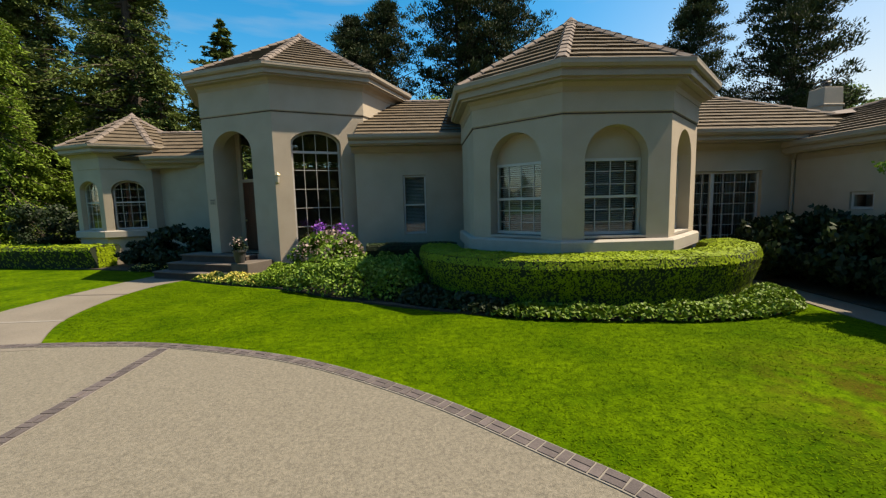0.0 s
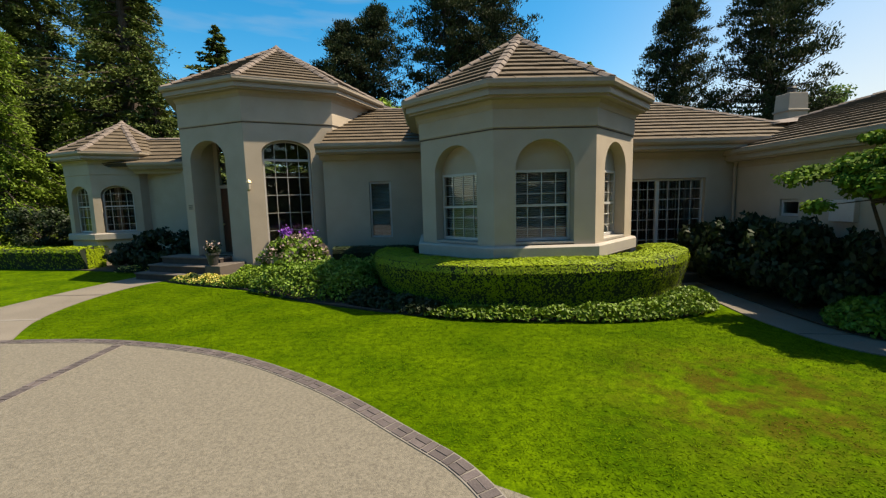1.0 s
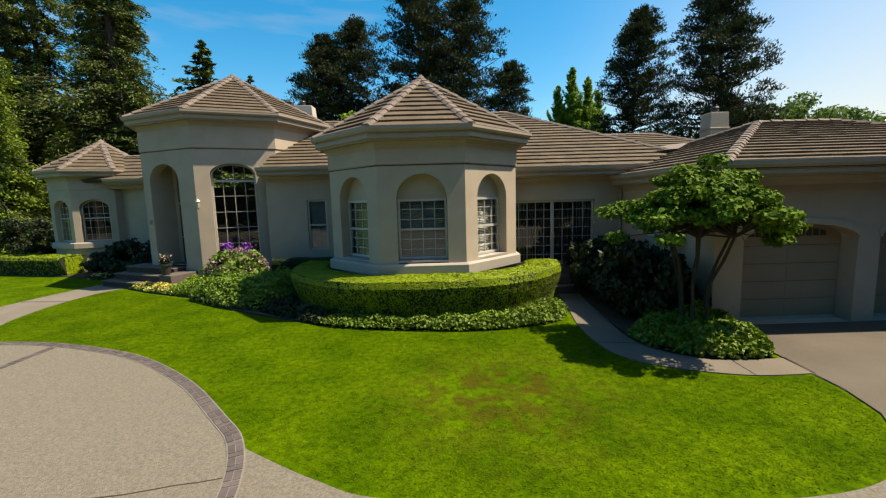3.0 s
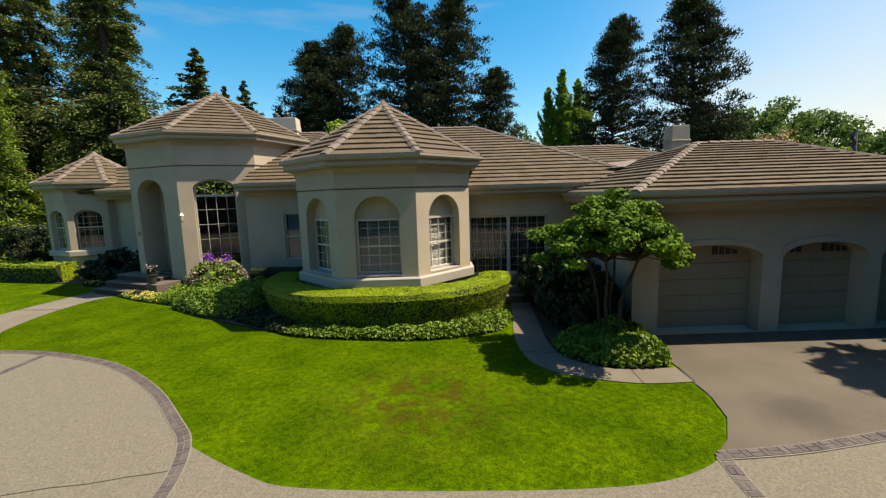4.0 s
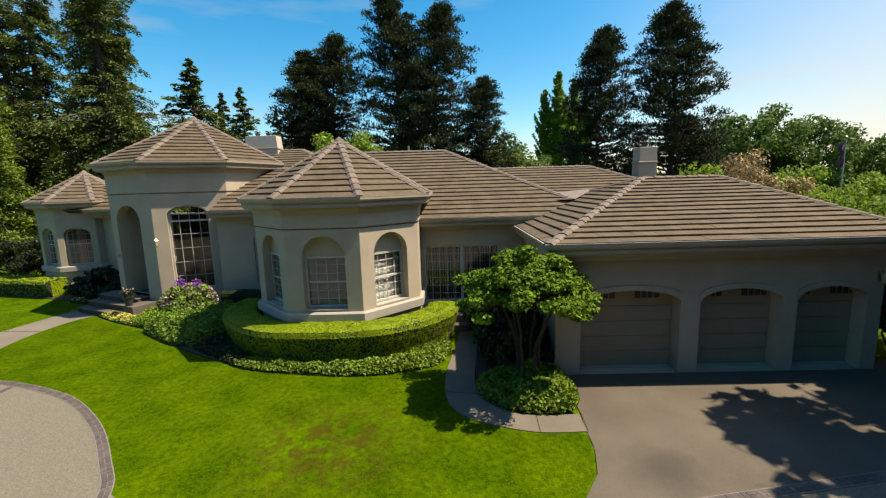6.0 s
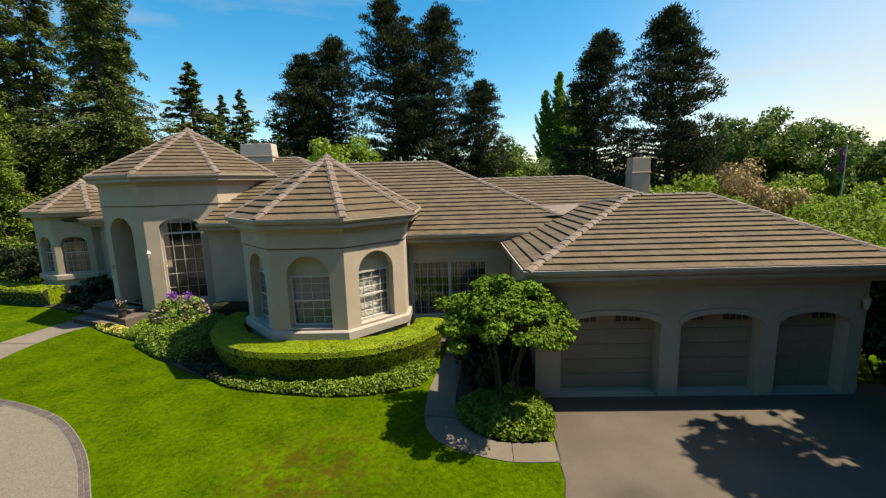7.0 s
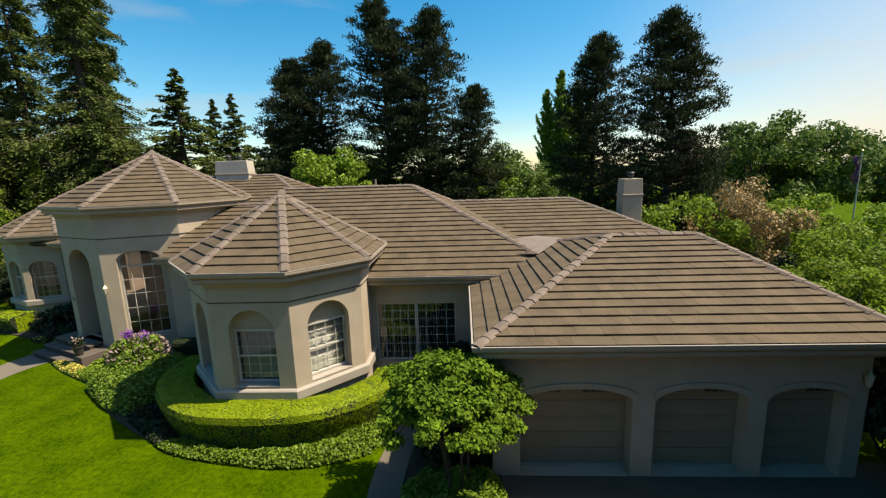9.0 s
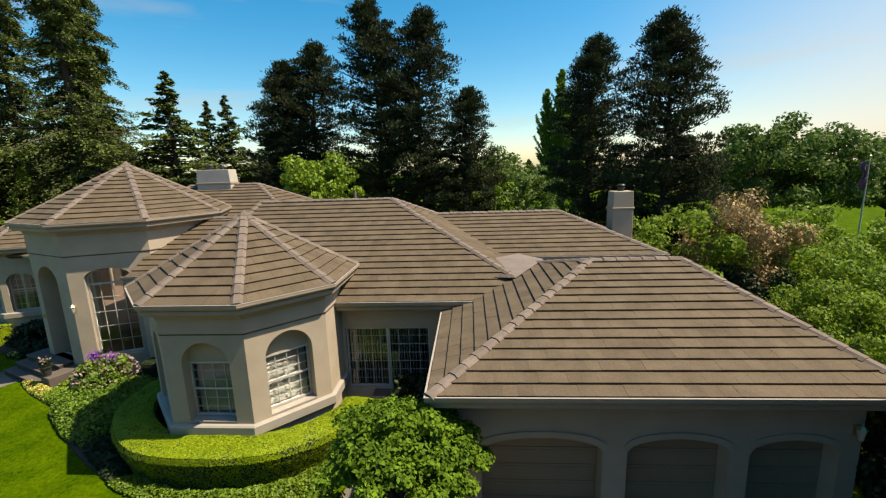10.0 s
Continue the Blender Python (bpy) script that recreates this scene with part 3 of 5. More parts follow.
BORDER = smooth_line([(-24, 5.6), (-16, 7.0), (-12, 7.75), (-9, 8.1), (-7.2, 8.1), (-5.4, 7.85), (-3, 6.95), (-1, 5.55), (0.45, 4.1), (1.0, 3.45), (1.36, 2.6), (1.5, 1.6), (1.4, 0.3), (0.9, -1.6), (-0.4, -4.2)])
SOUTH = smooth_line([(1.0, 3.45), (2.3, 2.66), (3.3, 2.28), (5.9, 2.1), (7.9, 2.12), (9.0, 2.42), (9.7, 2.95), (10.15, 3.6), (10.36, 4.4), (10.4, 5.1)])
fore = [q for q in BORDER if q[0] < 1.01 and q[1] > 3.4]
slab("pavement", [(-60, 5.6), *fore, *SOUTH, (40, 5.1), (40, -40), (-60, -40)], 0.012, PAVING, "pale exposed-aggregate concrete forecourt", "driveway")
slab("driveway", [(9.45, 2.78), (9.75, 3.05), (10.17, 3.66), (10.38, 4.42), (10.42, 5.1), (10.5, 5.72), (10.62, 8.3), (30, 8.3), (30, 5.5), (20, 4.3), (16.5, 3.7), (12.2, 3.0), (10.6, 2.74)], 0.024, CONCRETE, "grey concrete driveway in front of the garage", "driveway")
walk_l = smooth_line([(-10.4, 7.75), (-11.0, 9.8), (-11.1, 12.0), (-10.8, 14.6), (-10.3, 16.4)])
walk_r = smooth_line([(-7.6, 7.9), (-8.75, 9.8), (-9.3, 12.0), (-9.2, 14.0), (-8.4, 15.4)])
slab("walkway", walk_r[::1] + walk_l[::-1], 0.016, WALKWAY, "pale concrete garden walk to the front steps", "path")
for i in (8, 18, 27):
    a, b = Vector(walk_l[i]), Vector(walk_r[i])
    d = (Vector(walk_l[i + 1]) - a).normalized() * 0.11
    slab("walkway_joint", [tuple(a), tuple(b), tuple(b + d), tuple(a + d)], 0.021, MORTAR if i == 8 else STEP, "dark brick joint across the garden walk", "path")
side_o = smooth_line([(10.42, 5.02), (9.4, 5.02), (8.5, 5.3), (7.75, 5.75), (7.35, 6.5), (7.3, 8.0), (7.6, 10.0), (7.9, 12.3)])
side_i = smooth_line([(10.46, 5.72), (9.4, 5.72), (8.8, 5.95), (8.3, 6.5), (8.12, 7.3), (8.2, 8.6), (8.5, 10.5), (8.7, 12.3)])
slab("side_path", side_i + side_o[::-1], 0.02, SHADEWALK, "narrow concrete path beside the hedge", "path")
bed = smooth_line([(-8.6, 14.5), (-6.9, 13.5), (-5.0, 12.55), (-2.6, 10.7), (-0.2, 9.3), (1.8, 8.5), (4.5, 8.05), (6.2, 8.3), (7.05, 8.85), (7.3, 10.0), (7.45, 12.9)])
slab("planting_bed", bed + [(6, 14.5), (-3, 15.6), (-5.7, 15.2), (-7.5, 15.6)], 0.05, SOIL, "dark soil of the planting bed along the house", "flower bed")
slab("planting_bed", smooth_line([(8.15, 7.3), (8.3, 6.55), (8.85, 6.0), (9.5, 5.78), (10.3, 5.85), (10.66, 6.5), (10.62, 7.9), (10.6, 12.6), (8.8, 12.6), (8.2, 8.6)]), 0.045, SOIL, "dark soil round the small tree", "flower bed")
slab("planting_bed", smooth_line([(-21, 20.2), (-19, 19.6), (-14, 17.9), (-11.0, 16.9), (-8.9, 16.6), (-8.6, 18), (-11, 21), (-16, 22), (-21, 22)]), 0.04, SOIL, "dark soil along the far wing", "flower bed")

# ---- the house: walls ----
BX, BY, BS = 3.43, 12.51, 1.21
BA = 2.4142 * BS
BR = BA / math.cos(radians(22.5))
bay_c = [(BX - BA, 14.2), (BX - BA, BY - BS), (BX - BS, BY - BA), (BX + BS, BY - BA), (BX + BA, BY - BS), (BX + BA, 13.2)]
EX, EY, ER = -5.65, 18.66, 3.97
ent_c = [(EX - ER, EY), (EX - 0.7071 * ER, EY - 0.7071 * ER), (EX, EY - ER), (EX + 0.7071 * ER, EY - 0.7071 * ER), (EX + ER, EY)]
LX, LY, LR = -14.6, 21.73, 2.4
LS = LR * math.sin(radians(22.5))
left_c = [(LX - LR, LY), (LX - 0.7071 * LR, LY - 0.7071 * LR), (LX, LY - LR), (LX + 0.7071 * LR, LY - 0.7071 * LR), (LX + LR, LY)]
GX0, GX1, GY = 10.4, 19.3, 7.76
Z_BAY, Z_ENT, Z_LEFT, Z_GAR, Z_MAIN, Z_REC = 5.1, 6.79, 5.1, 3.62, 4.14, 4.55

house = thing("house", "beige stucco house with octagonal bays and arched windows", "house", kind="structure")
T = 0.42
bay_hole = (BS - 0.7, BS + 0.7, 1.5, 3.28, 0.68)
wall("wall", bay_c[0], bay_c[1], 0, Z_BAY - 0.1, T, [], house)
for a, b in zip(bay_c[1:4], bay_c[2:5]):
    wall("wall", a, b, 0, Z_BAY - 0.1, T, [bay_hole], house)
wall("wall", bay_c[4], bay_c[5], 0, Z_BAY - 0.1, T, [], house)
door_hole = (0.42, 2.12, 0.78, 4.25, 0.72)
ent_hole = (0.55, 2.2, 1.0, 4.48, 0.42)
wall("wall", ent_c[0], ent_c[1], 0, Z_ENT - 0.1, T, [], house)
wall("wall", ent_c[1], ent_c[2], 0, Z_ENT - 0.1, T, [door_hole], house)
wall("wall", ent_c[2], ent_c[3], 0, Z_ENT - 0.1, T, [ent_hole], house)
wall("wall", ent_c[3], ent_c[4], 0, Z_ENT - 0.1, T, [], house)
lw = 2 * LS
left_hole = (0.3, lw - 0.3, 1.55, 3.25, 0.45)
for i, (a, b) in enumerate(zip(left_c, left_c[1:])):
    wall("wall", a, b, 0, Z_LEFT - 0.1, T, [left_hole] if i in (1, 2) else [], house)
# recessed wall between entrance and bay, patio wall, wall behind the entrance
rec_hole = (1.62, 2.42, 1.3, 3.35, 0.0)
wall("wall", (-3.1, 15.2), (1.2, 15.2), 0, Z_REC, 0.3, [rec_hole], house)
pat_hole = (0.35, 3.35, 0.82, 3.1, 0.0)
wall("wall", (6.1, 12.8), (10.66, 12.8), 0, Z_MAIN, 0.3, [pat_hole], house)
wall("wall", (-12.8, 20.4), (-9.2, 19.4), 0, 4.4, 0.3, [], house)
# garage
gd = [(11.1, 13.84), (14.38, 16.6), (17.02, 18.9)]
wall("wall", (GX0, GY), (GX1, GY), 0, Z_GAR, 0.55, [(a - GX0, b - GX0, 0.03, 2.08, 0.36) for a, b in gd], house)
side_holes = [(1.75, 2.35, 1.92, 2.38, 0.0)]
wall("wall", (GX0, 12.8), (GX0, GY + 0.55), 0, Z_GAR, 0.3, side_holes, house)
wall("wall", (GX1, GY + 0.55), (GX1, 18.6), 0, Z_GAR, 0.3, [], house)
# the far sides, plain
for a, b, z in (((19.3, 18.6), (16.5, 18.6), 3.7), ((16.5, 18.6), (16.5, 24), 4.0), ((16.5, 24), (2, 26.5), 4.0), ((2, 26.5), (-16, 28), 4.0), ((-16, 28), (-17.3, 22.7), 4.4)):
    wall("wall", a, b, 0, z, 0.3, [], house)
bm = bmesh.new()
prism(bm, [(-17, 23), (-12, 20.8), (-9, 19.5), (-8.2, 16.4), (-5.65, 15.4), (-3.2, 16.2), (-2.5, 15.6), (0.8, 15.6), (1, 11.6), (2.4, 10.2), (4.4, 10.2), (5.9, 11.6), (6.1, 13.2), (10.5, 13.2), (16.4, 18), (16.4, 23.8), (2, 26.2), (-15.8, 27.6)], 0.1, 0.78)
bmesh.ops.triangulate(bm, faces=[f for f in bm.faces if len(f.verts) > 4])
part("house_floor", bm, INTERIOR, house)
# partitions that close the rooms behind the windows
for a, b in (((-9.2, 21.2), (-1.8, 21.2)), ((0.9, 15.7), (6.2, 15.7)), ((6.1, 16.4), (11, 16.4)), ((-17, 24), (-12.6, 24)), ((-3, 18.2), (0.9, 18.2))):
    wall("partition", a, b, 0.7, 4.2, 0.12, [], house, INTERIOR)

# filled arches over the bay windows, sills, and the plinth round each bay
for k, (a, b) in enumerate(zip(bay_c[1:4], bay_c[2:5])):
    m, ln = facet(a, b)
    bm = bmesh.new()
    n, us = 14, []
    c, h = ln / 2, 0.7
    us = [c - h * math.cos(math.pi * i / n) for i in range(n + 1)]
    for u, v in zip(us, us[1:]):
        pts = [(u, 3.27), (v, 3.27), (v, arch_top(v, bay_hole) + 0.004), (u, arch_top(u, bay_hole) + 0.004)]
        f = [bm.verts.new(m @ Vector((x, 0.3, z))) for x, z in pts]
        bm.faces.new(f)
        g = [bm.verts.new(m @ Vector((x, 0.41, z))) for x, z in pts]
        bm.faces.new(g[::-1])
    part("arch_panel", bm, STUCCO, house)
    window(a, b, (BS - 0.69, BS + 0.69, 1.56, 3.27, 0.0), 0.28, cols=4, rows=6, label="white sash window with small panes in an arched niche")
    bm = bmesh.new()
    box(bm, BS - 0.695, BS + 0.695, -0.0, 0.4, 1.47, 1.545, m)
    part("window_sill", bm, SILL, house)
sweep("plinth", bay_c, [(-0.06, 1.12), (0.10, 1.12), (0.13, 1.16), (0.13, 1.42), (0.09, 1.46), (-0.06, 1.475)], SILL, house)
sweep("band", bay_c, [(-0.02, 4.22), (0.022, 4.225), (0.028, 4.24), (0.022, 4.9), (-0.02, 4.9)], STUCCO, house)
sweep("band", bay_c, [(-0.05, 4.185), (0.016, 4.185), (0.016, 4.205), (-0.05, 4.205)], DECK, house)
sweep("band", ent_c, [(-0.02, 5.50), (0.022, 5.505), (0.028, 5.52), (0.022, 6.6), (-0.02, 6.6)], STUCCO, house)
sweep("band", ent_c, [(-0.05, 5.465), (0.016, 5.465), (0.016, 5.485), (-0.05, 5.485)], DECK, house)
sweep("band", left_c, [(-0.02, 4.18), (0.022, 4.185), (0.028, 4.2), (0.022, 4.95), (-0.02, 4.95)], STUCCO, house)
sweep("plinth", left_c, [(-0.06, 1.2), (0.10, 1.2), (0.13, 1.24), (0.13, 1.48), (0.09, 1.52), (-0.06, 1.53)], SILL, house)
for a, b in zip(left_c[1:3], left_c[2:4]):
    window(a, b, (0.32, lw - 0.32, 1.56, 3.25, 0.43), 0.2, cols=4, rows=6, sash=True, rail=2.75, blinds="curtain", label="arched white window with small panes")
window(ent_c[2], ent_c[3], (0.56, 2.19, 1.02, 4.48, 0.41), 0.2, cols=4, rows=6, sash=True, rail=4.2, blinds="", label="tall arched entrance-hall window with small panes")
window((-3.1, 15.2), (1.2, 15.2), (1.63, 2.41, 1.31, 3.34, 0.0), 0.06, cols=1, rows=1, sash=True, blinds="slats", label="narrow white sash window")
window((6.1, 12.8), (10.66, 12.8), (0.36, 1.86, 0.84, 3.09, 0.0), 0.08, cols=5, rows=7, sash=False, blinds="vertical", label="white sliding patio door with small panes")
window((6.1, 12.8), (10.66, 12.8), (1.86, 3.34, 0.84, 3.09, 0.0), 0.1, cols=4, rows=7, sash=False, blinds="vertical", label="white sliding patio door with small panes")
window((GX0, 12.8), (GX0, GY + 0.55), (1.76, 2.34, 1.93, 2.37, 0.0), 0.05, cols=1, rows=1, sash=False, blinds="", label="small white garage window")
box_w = thing("meter_box", "small white metal meter box on the garage side wall", "meter box", at=(GX0, 9.2, 1.9))
bm = bmesh.new()
box(bm, GX0 - 0.13, GX0, 8.9, 9.5, 1.85, 2.36)
part("box_door", bm, WHITE, box_w, bevel=0.01)

# ---- the front door in its deep niche ----
m, ln = facet(ent_c[1], ent_c[2])
niche = thing("door_niche", "plastered walls of the deep entrance niche", "niche", kind="structure")
bm = bmesh.new()
box(bm, 0.3, 0.42, T, 1.12, 0.7, 5.2, m)
box(bm, 2.12, 2.24, T, 1.12, 0.7, 5.2, m)
box(bm, 0.3, 2.24, T, 1.2, 5.1, 5.2, m)
part("niche_wall", bm, STUCCO, niche)
bm = bmesh.new()
box(bm, 0.42, 0.62, 1.0, 1.12, 0.7, 5.1, m)
box(bm, 1.94, 2.12, 1.0, 1.12, 0.7, 5.1, m)
box(bm, 0.62, 1.94, 1.0, 1.12, 3.3, 3.42, m)
part("niche_back", bm, STUCCO, niche)
door = thing("door_1", "dark stained wooden front door in a deep arched niche", "door", kind="structure", at=m @ Vector((1.28, 1.0, 0.8)))
bm = bmesh.new()
box(bm, 0.62, 1.94, 1.03, 1.1, 0.8, 3.3, m)
for u in (0.78, 1.38):
    for v0, v1 in ((1.0, 1.7), (1.85, 2.6), (2.72, 3.15)):
        box(bm, u, u + 0.4, 1.012, 1.035, v0, v1, m)
part("door_leaf", bm, WOODDOOR, door)
bm = bmesh.new()
box(bm, 0.62, 1.94, 1.05, 1.06, 3.43, 5.08, m)
part("transom_pane", bm, GLASS, door, "dark glass over the door")
bm = bmesh.new()
bmesh.ops.create_uvsphere(bm, u_segments=10, v_segments=6, radius=0.04, matrix=m @ Matrix.Translation((0.72, 0.97, 1.9)))
part("door_handle", bm, BRASS, door, smooth=True)
plate = thing("house_sign", "small dark house sign on the niche wall", "sign", at=m @ Vector((0.3, -0.01, 2.6)))
bm = bmesh.new()
box(bm, 0.12, 0.34, -0.02, 0.0, 2.5, 2.7, m)
part("plate", bm, TRIM, plate)
for z in (2.54, 2.6, 2.66):
    bm = bmesh.new()
    box(bm, 0.15, 0.31, -0.027, -0.018, z - 0.012, z + 0.012, m)
    part("bar", bm, DARK, plate)

# ---- garage doors ----
for a, b in gd:
    g = thing("garage_door", "beige panelled garage door with a fan window, closed", "garage door", "garage doors", at=((a + b) / 2, GY + 0.4, 0))
    o = (a + 0.004, b - 0.004, 0.03, 2.08, 0.36)
    rows, cols = 4, 2
    for r in range(rows):
        bm = bmesh.new()
        z0, z1 = 0.09 + r * 0.45, 0.09 + (r + 1) * 0.45 - 0.012
        box(bm, a + 0.01, b - 0.01, GY + 0.42, GY + 0.47, z0, z1)
        for k in range(cols):
            w = (b - a - 0.12) / cols
            x0 = a + 0.06 + k * w
            vs = box(bm, x0 + 0.05, x0 + w - 0.05, GY + 0.412, GY + 0.43, z0 + 0.07, z1 - 0.07)
        part("door_panel", bm, GARAGE, g)
    bm = bmesh.new()
    n = 14
    us = [(a + b) / 2 - (b - a) / 2 * math.cos(math.pi * i / n) for i in range(n + 1)]
    for u, v in zip(us, us[1:]):
        pts = [(u, 1.89), (v, 1.89), (v, arch_top(v, (a, b, 0.03, 2.08, 0.36)) + 0.01), (u, arch_top(u, (a, b, 0.03, 2.08, 0.36)) + 0.01)]
        f = [bm.verts.new((x, GY + 0.425, z)) for x, z in pts]
        e = [bm.verts.new((x, GY + 0.475, z)) for x, z in pts]
        bm.faces.new(f)
        bm.faces.new(e[::-1])
    part("door_head", bm, GARAGE, g)
    for s in (-1, 1):
        c = (a + b) / 2
        bm = bmesh.new()
        pts = [(c + s * (0.28 + 0.7 * i / 8), 2.08 + 0.30 * math.sqrt(1 - ((0.28 + 0.7 * i / 8) / 1.18) ** 2) - 0.03) for i in range(9)] + [(c + s * 0.98, 2.11), (c + s * 0.28, 2.11)]
        f = [bm.verts.new((x, GY + 0.418, z)) for x, z in pts]
        e = [bm.verts.new((x, GY + 0.424, z)) for x, z in pts]
        bm.faces.new(f)
        bm.faces.new(e[::-1])
        for i in range(len(pts)):
            j = (i + 1) % len(pts)
            bm.faces.new((f[i], f[j], e[j], e[i]))
        fan = part("fan_window", bm, DARK, g, "dark glass fan light")
        for i in (2, 4, 6):
            bm = bmesh.new()
            x = c + s * (0.28 + 0.7 * i / 8)
            box(bm, x - 0.012, x + 0.012, GY + 0.408, GY + 0.42, 2.1, pts[i][1])
            part("glazing_bar", bm, GARAGE, fan)
    bm = bmesh.new()
    box(bm, a + 0.01, b - 0.01, GY + 0.36, GY + 0.46, 0.02, 0.085)
    part("bottom_seal", bm, SILL, g, bevel=0.01)
    bm = bmesh.new()
    for u, v in zip(us, us[1:]):
        ra, rb = arch_top(u, o), arch_top(v, o)
        pts = [(u, ra), (v, rb), (v + (v - (a + b) / 2) * 0.06, rb + 0.15), (u + (u - (a + b) / 2) * 0.06, ra + 0.15)]
        f = [bm.verts.new((x, GY - 0.035, z)) for x, z in pts]
        e = [bm.verts.new((x, GY, z)) for x, z in pts]
        bm.faces.new(f)
        for i in range(4):
            bm.faces.new((f[(i + 1) % 4], f[i], e[i], e[(i + 1) % 4]))
    part("arch_trim", bm, STUCCO, g)

# ---- roofs ----
def octagon_roof(name, cx, cy, r, turn, z, apex, wall_off, label):
    roof = thing(name, label, "roof", kind="structure", at=(cx, cy, z))
    c = octagon(cx, cy, r, turn)
    top = (cx, cy, apex)
    for i in range(8):
        a, b = c[i], c[(i + 1) % 8]
        tiled_plane([(*a, z + 0.04), (*b, z + 0.04), top], roof)
        cap_line((*a, z + 0.06), (cx, cy, apex + 0.02), roof)
    eaves(c, z, roof, wall_off, True)
    bm = bmesh.new()
    bmesh.ops.create_cone(bm, cap_ends=True, segments=8, radius1=0.2, radius2=0.02, depth=0.16, matrix=Matrix.Translation((cx, cy, apex + 0.1)))
    part("apex_cap", bm, CAP, roof)
    return roof


octagon_roof("roof_bay", BX, BY, BR + 0.42, 22.5, Z_BAY, 7.2, 0.39, "brown flat-tile octagonal roof over the bay")
octagon_roof("roof_entrance", EX, EY, ER + 0.45, 0.0, Z_ENT, 9.22, 0.42, "brown flat-tile octagonal roof over the entrance")
octagon_roof("roof_wing", LX, LY, LR + 0.45, 0, Z_LEFT, 6.84, 0.42, "small brown flat-tile octagonal roof")


def hip_roof(name, x0, x1, y0, y1, xa, xb, yr, z, zr, label, singly=0, sides="fblr"):
    """A hipped roof: eave rectangle, and a ridge from xa to xb at yr."""
    roof = thing(name, label, "roof", kind="structure", at=((x0 + x1) / 2, (y0 + y1) / 2, z))
    a, b, c, d = (x0, y0, z), (x1, y0, z), (x1, y1, z), (x0, y1, z)
    e, f = (xa, yr, zr), (xb, yr, zr)
    if "f" in sides:
        tiled_plane([a, b, f, e], roof, singly)
    if "b" in sides:
        tiled_plane([c, d, e, f], roof)
    if "r" in sides:
        tiled_plane([b, c, f], roof)
        cap_line(b, f, roof)
        cap_line(c, f, roof)
    if "l" in sides:
        tiled_plane([d, a, e], roof)
        cap_line(a, e, roof)
        cap_line(d, e, roof)
    cap_line(e, f, roof)
    return roof


r = hip_roof("roof_garage", 10.0, 19.75, 7.0, 18.9, 14.7, 17.5, 12.3, 3.85, 5.5, "brown flat-tile hipped roof over the garage", singly=300)
eaves([(10.0, 14), (10.0, 7.0), (19.75, 7.0), (19.75, 18.9)], 3.8, r, 0.44, deep=0.2)
r = hip_roof("roof_main", -1.5, 13.5, 12.22, 24.7, 1.0, 7.3, 18.47, 4.2, 7.23, "brown flat-tile hipped main roof", sides="br")
tiled_plane([(1.6, 12.22, 4.2), (13.5, 12.22, 4.2), (7.3, 18.47, 7.23), (1.0, 18.47, 7.23), (0.35, 14.6, 5.354)], r)
tiled_plane([(-1.5, 24.7, 4.2), (0.35, 14.6, 5.354), (1.0, 18.47, 7.23)], r)
cap_line((0.35, 14.6, 5.36), (1.0, 18.47, 7.23), r)
eaves([(5.0, 12.22), (13.5, 12.22)], 4.15, r, 0.58, deep=0.2)
r = hip_roof("roof_recess", -3.0, 3.0, 14.6, 22.4, -3.0, 1.5, 18.4, 4.62, 6.55, "brown flat-tile roof between entrance and bay", sides="f")
eaves([(-3.2, 14.6), (1.4, 14.6)], 4.57, r, 0.58, deep=0.2)
r = hip_roof("roof_rear", 6.0, 19.0, 16.4, 24.0, 8.0, 15.3, 20.13, 4.75, 6.3, "brown flat-tile roof of the rear wing", sides="fbr")
eaves([(12.5, 16.4), (19.0, 16.4), (19.0, 24.0)], 4.7, r, 0.5, deep=0.2)
r = hip_roof("roof_rear_hall", -9.2, 3.2, 18.8, 29.2, -6.2, -1.9, 24.0, 5.4, 8.02, "brown flat-tile roof behind the entrance tower")
r = hip_roof("roof_link", -15.0, -9.3, 19.5, 23.5, -13.8, -9.3, 21.5, 4.65, 6.0, "low brown tile roof beside the entrance tower", sides="f")
eaves([(-13.0, 19.5), (-9.3, 19.5)], 4.6, r, 0.4, deep=0.15)
saddle = thing("roof_saddle", "grey sheet-metal saddle in the roof valley", "flashing", kind="structure", at=(12.4, 14.5, 4.7))
bm = bmesh.new()
vs = [bm.verts.new(v) for v in ((11.55, 13.3, 4.75), (12.45, 12.95, 4.80), (13.6, 14.2, 5.16), (12.9, 16.2, 4.98), (11.9, 15.2, 5.02))]
bm.faces.new(vs)
bmesh.ops.solidify(bm, geom=bm.faces[:], thickness=0.03)
part("sheet", bm, LEAD, saddle)


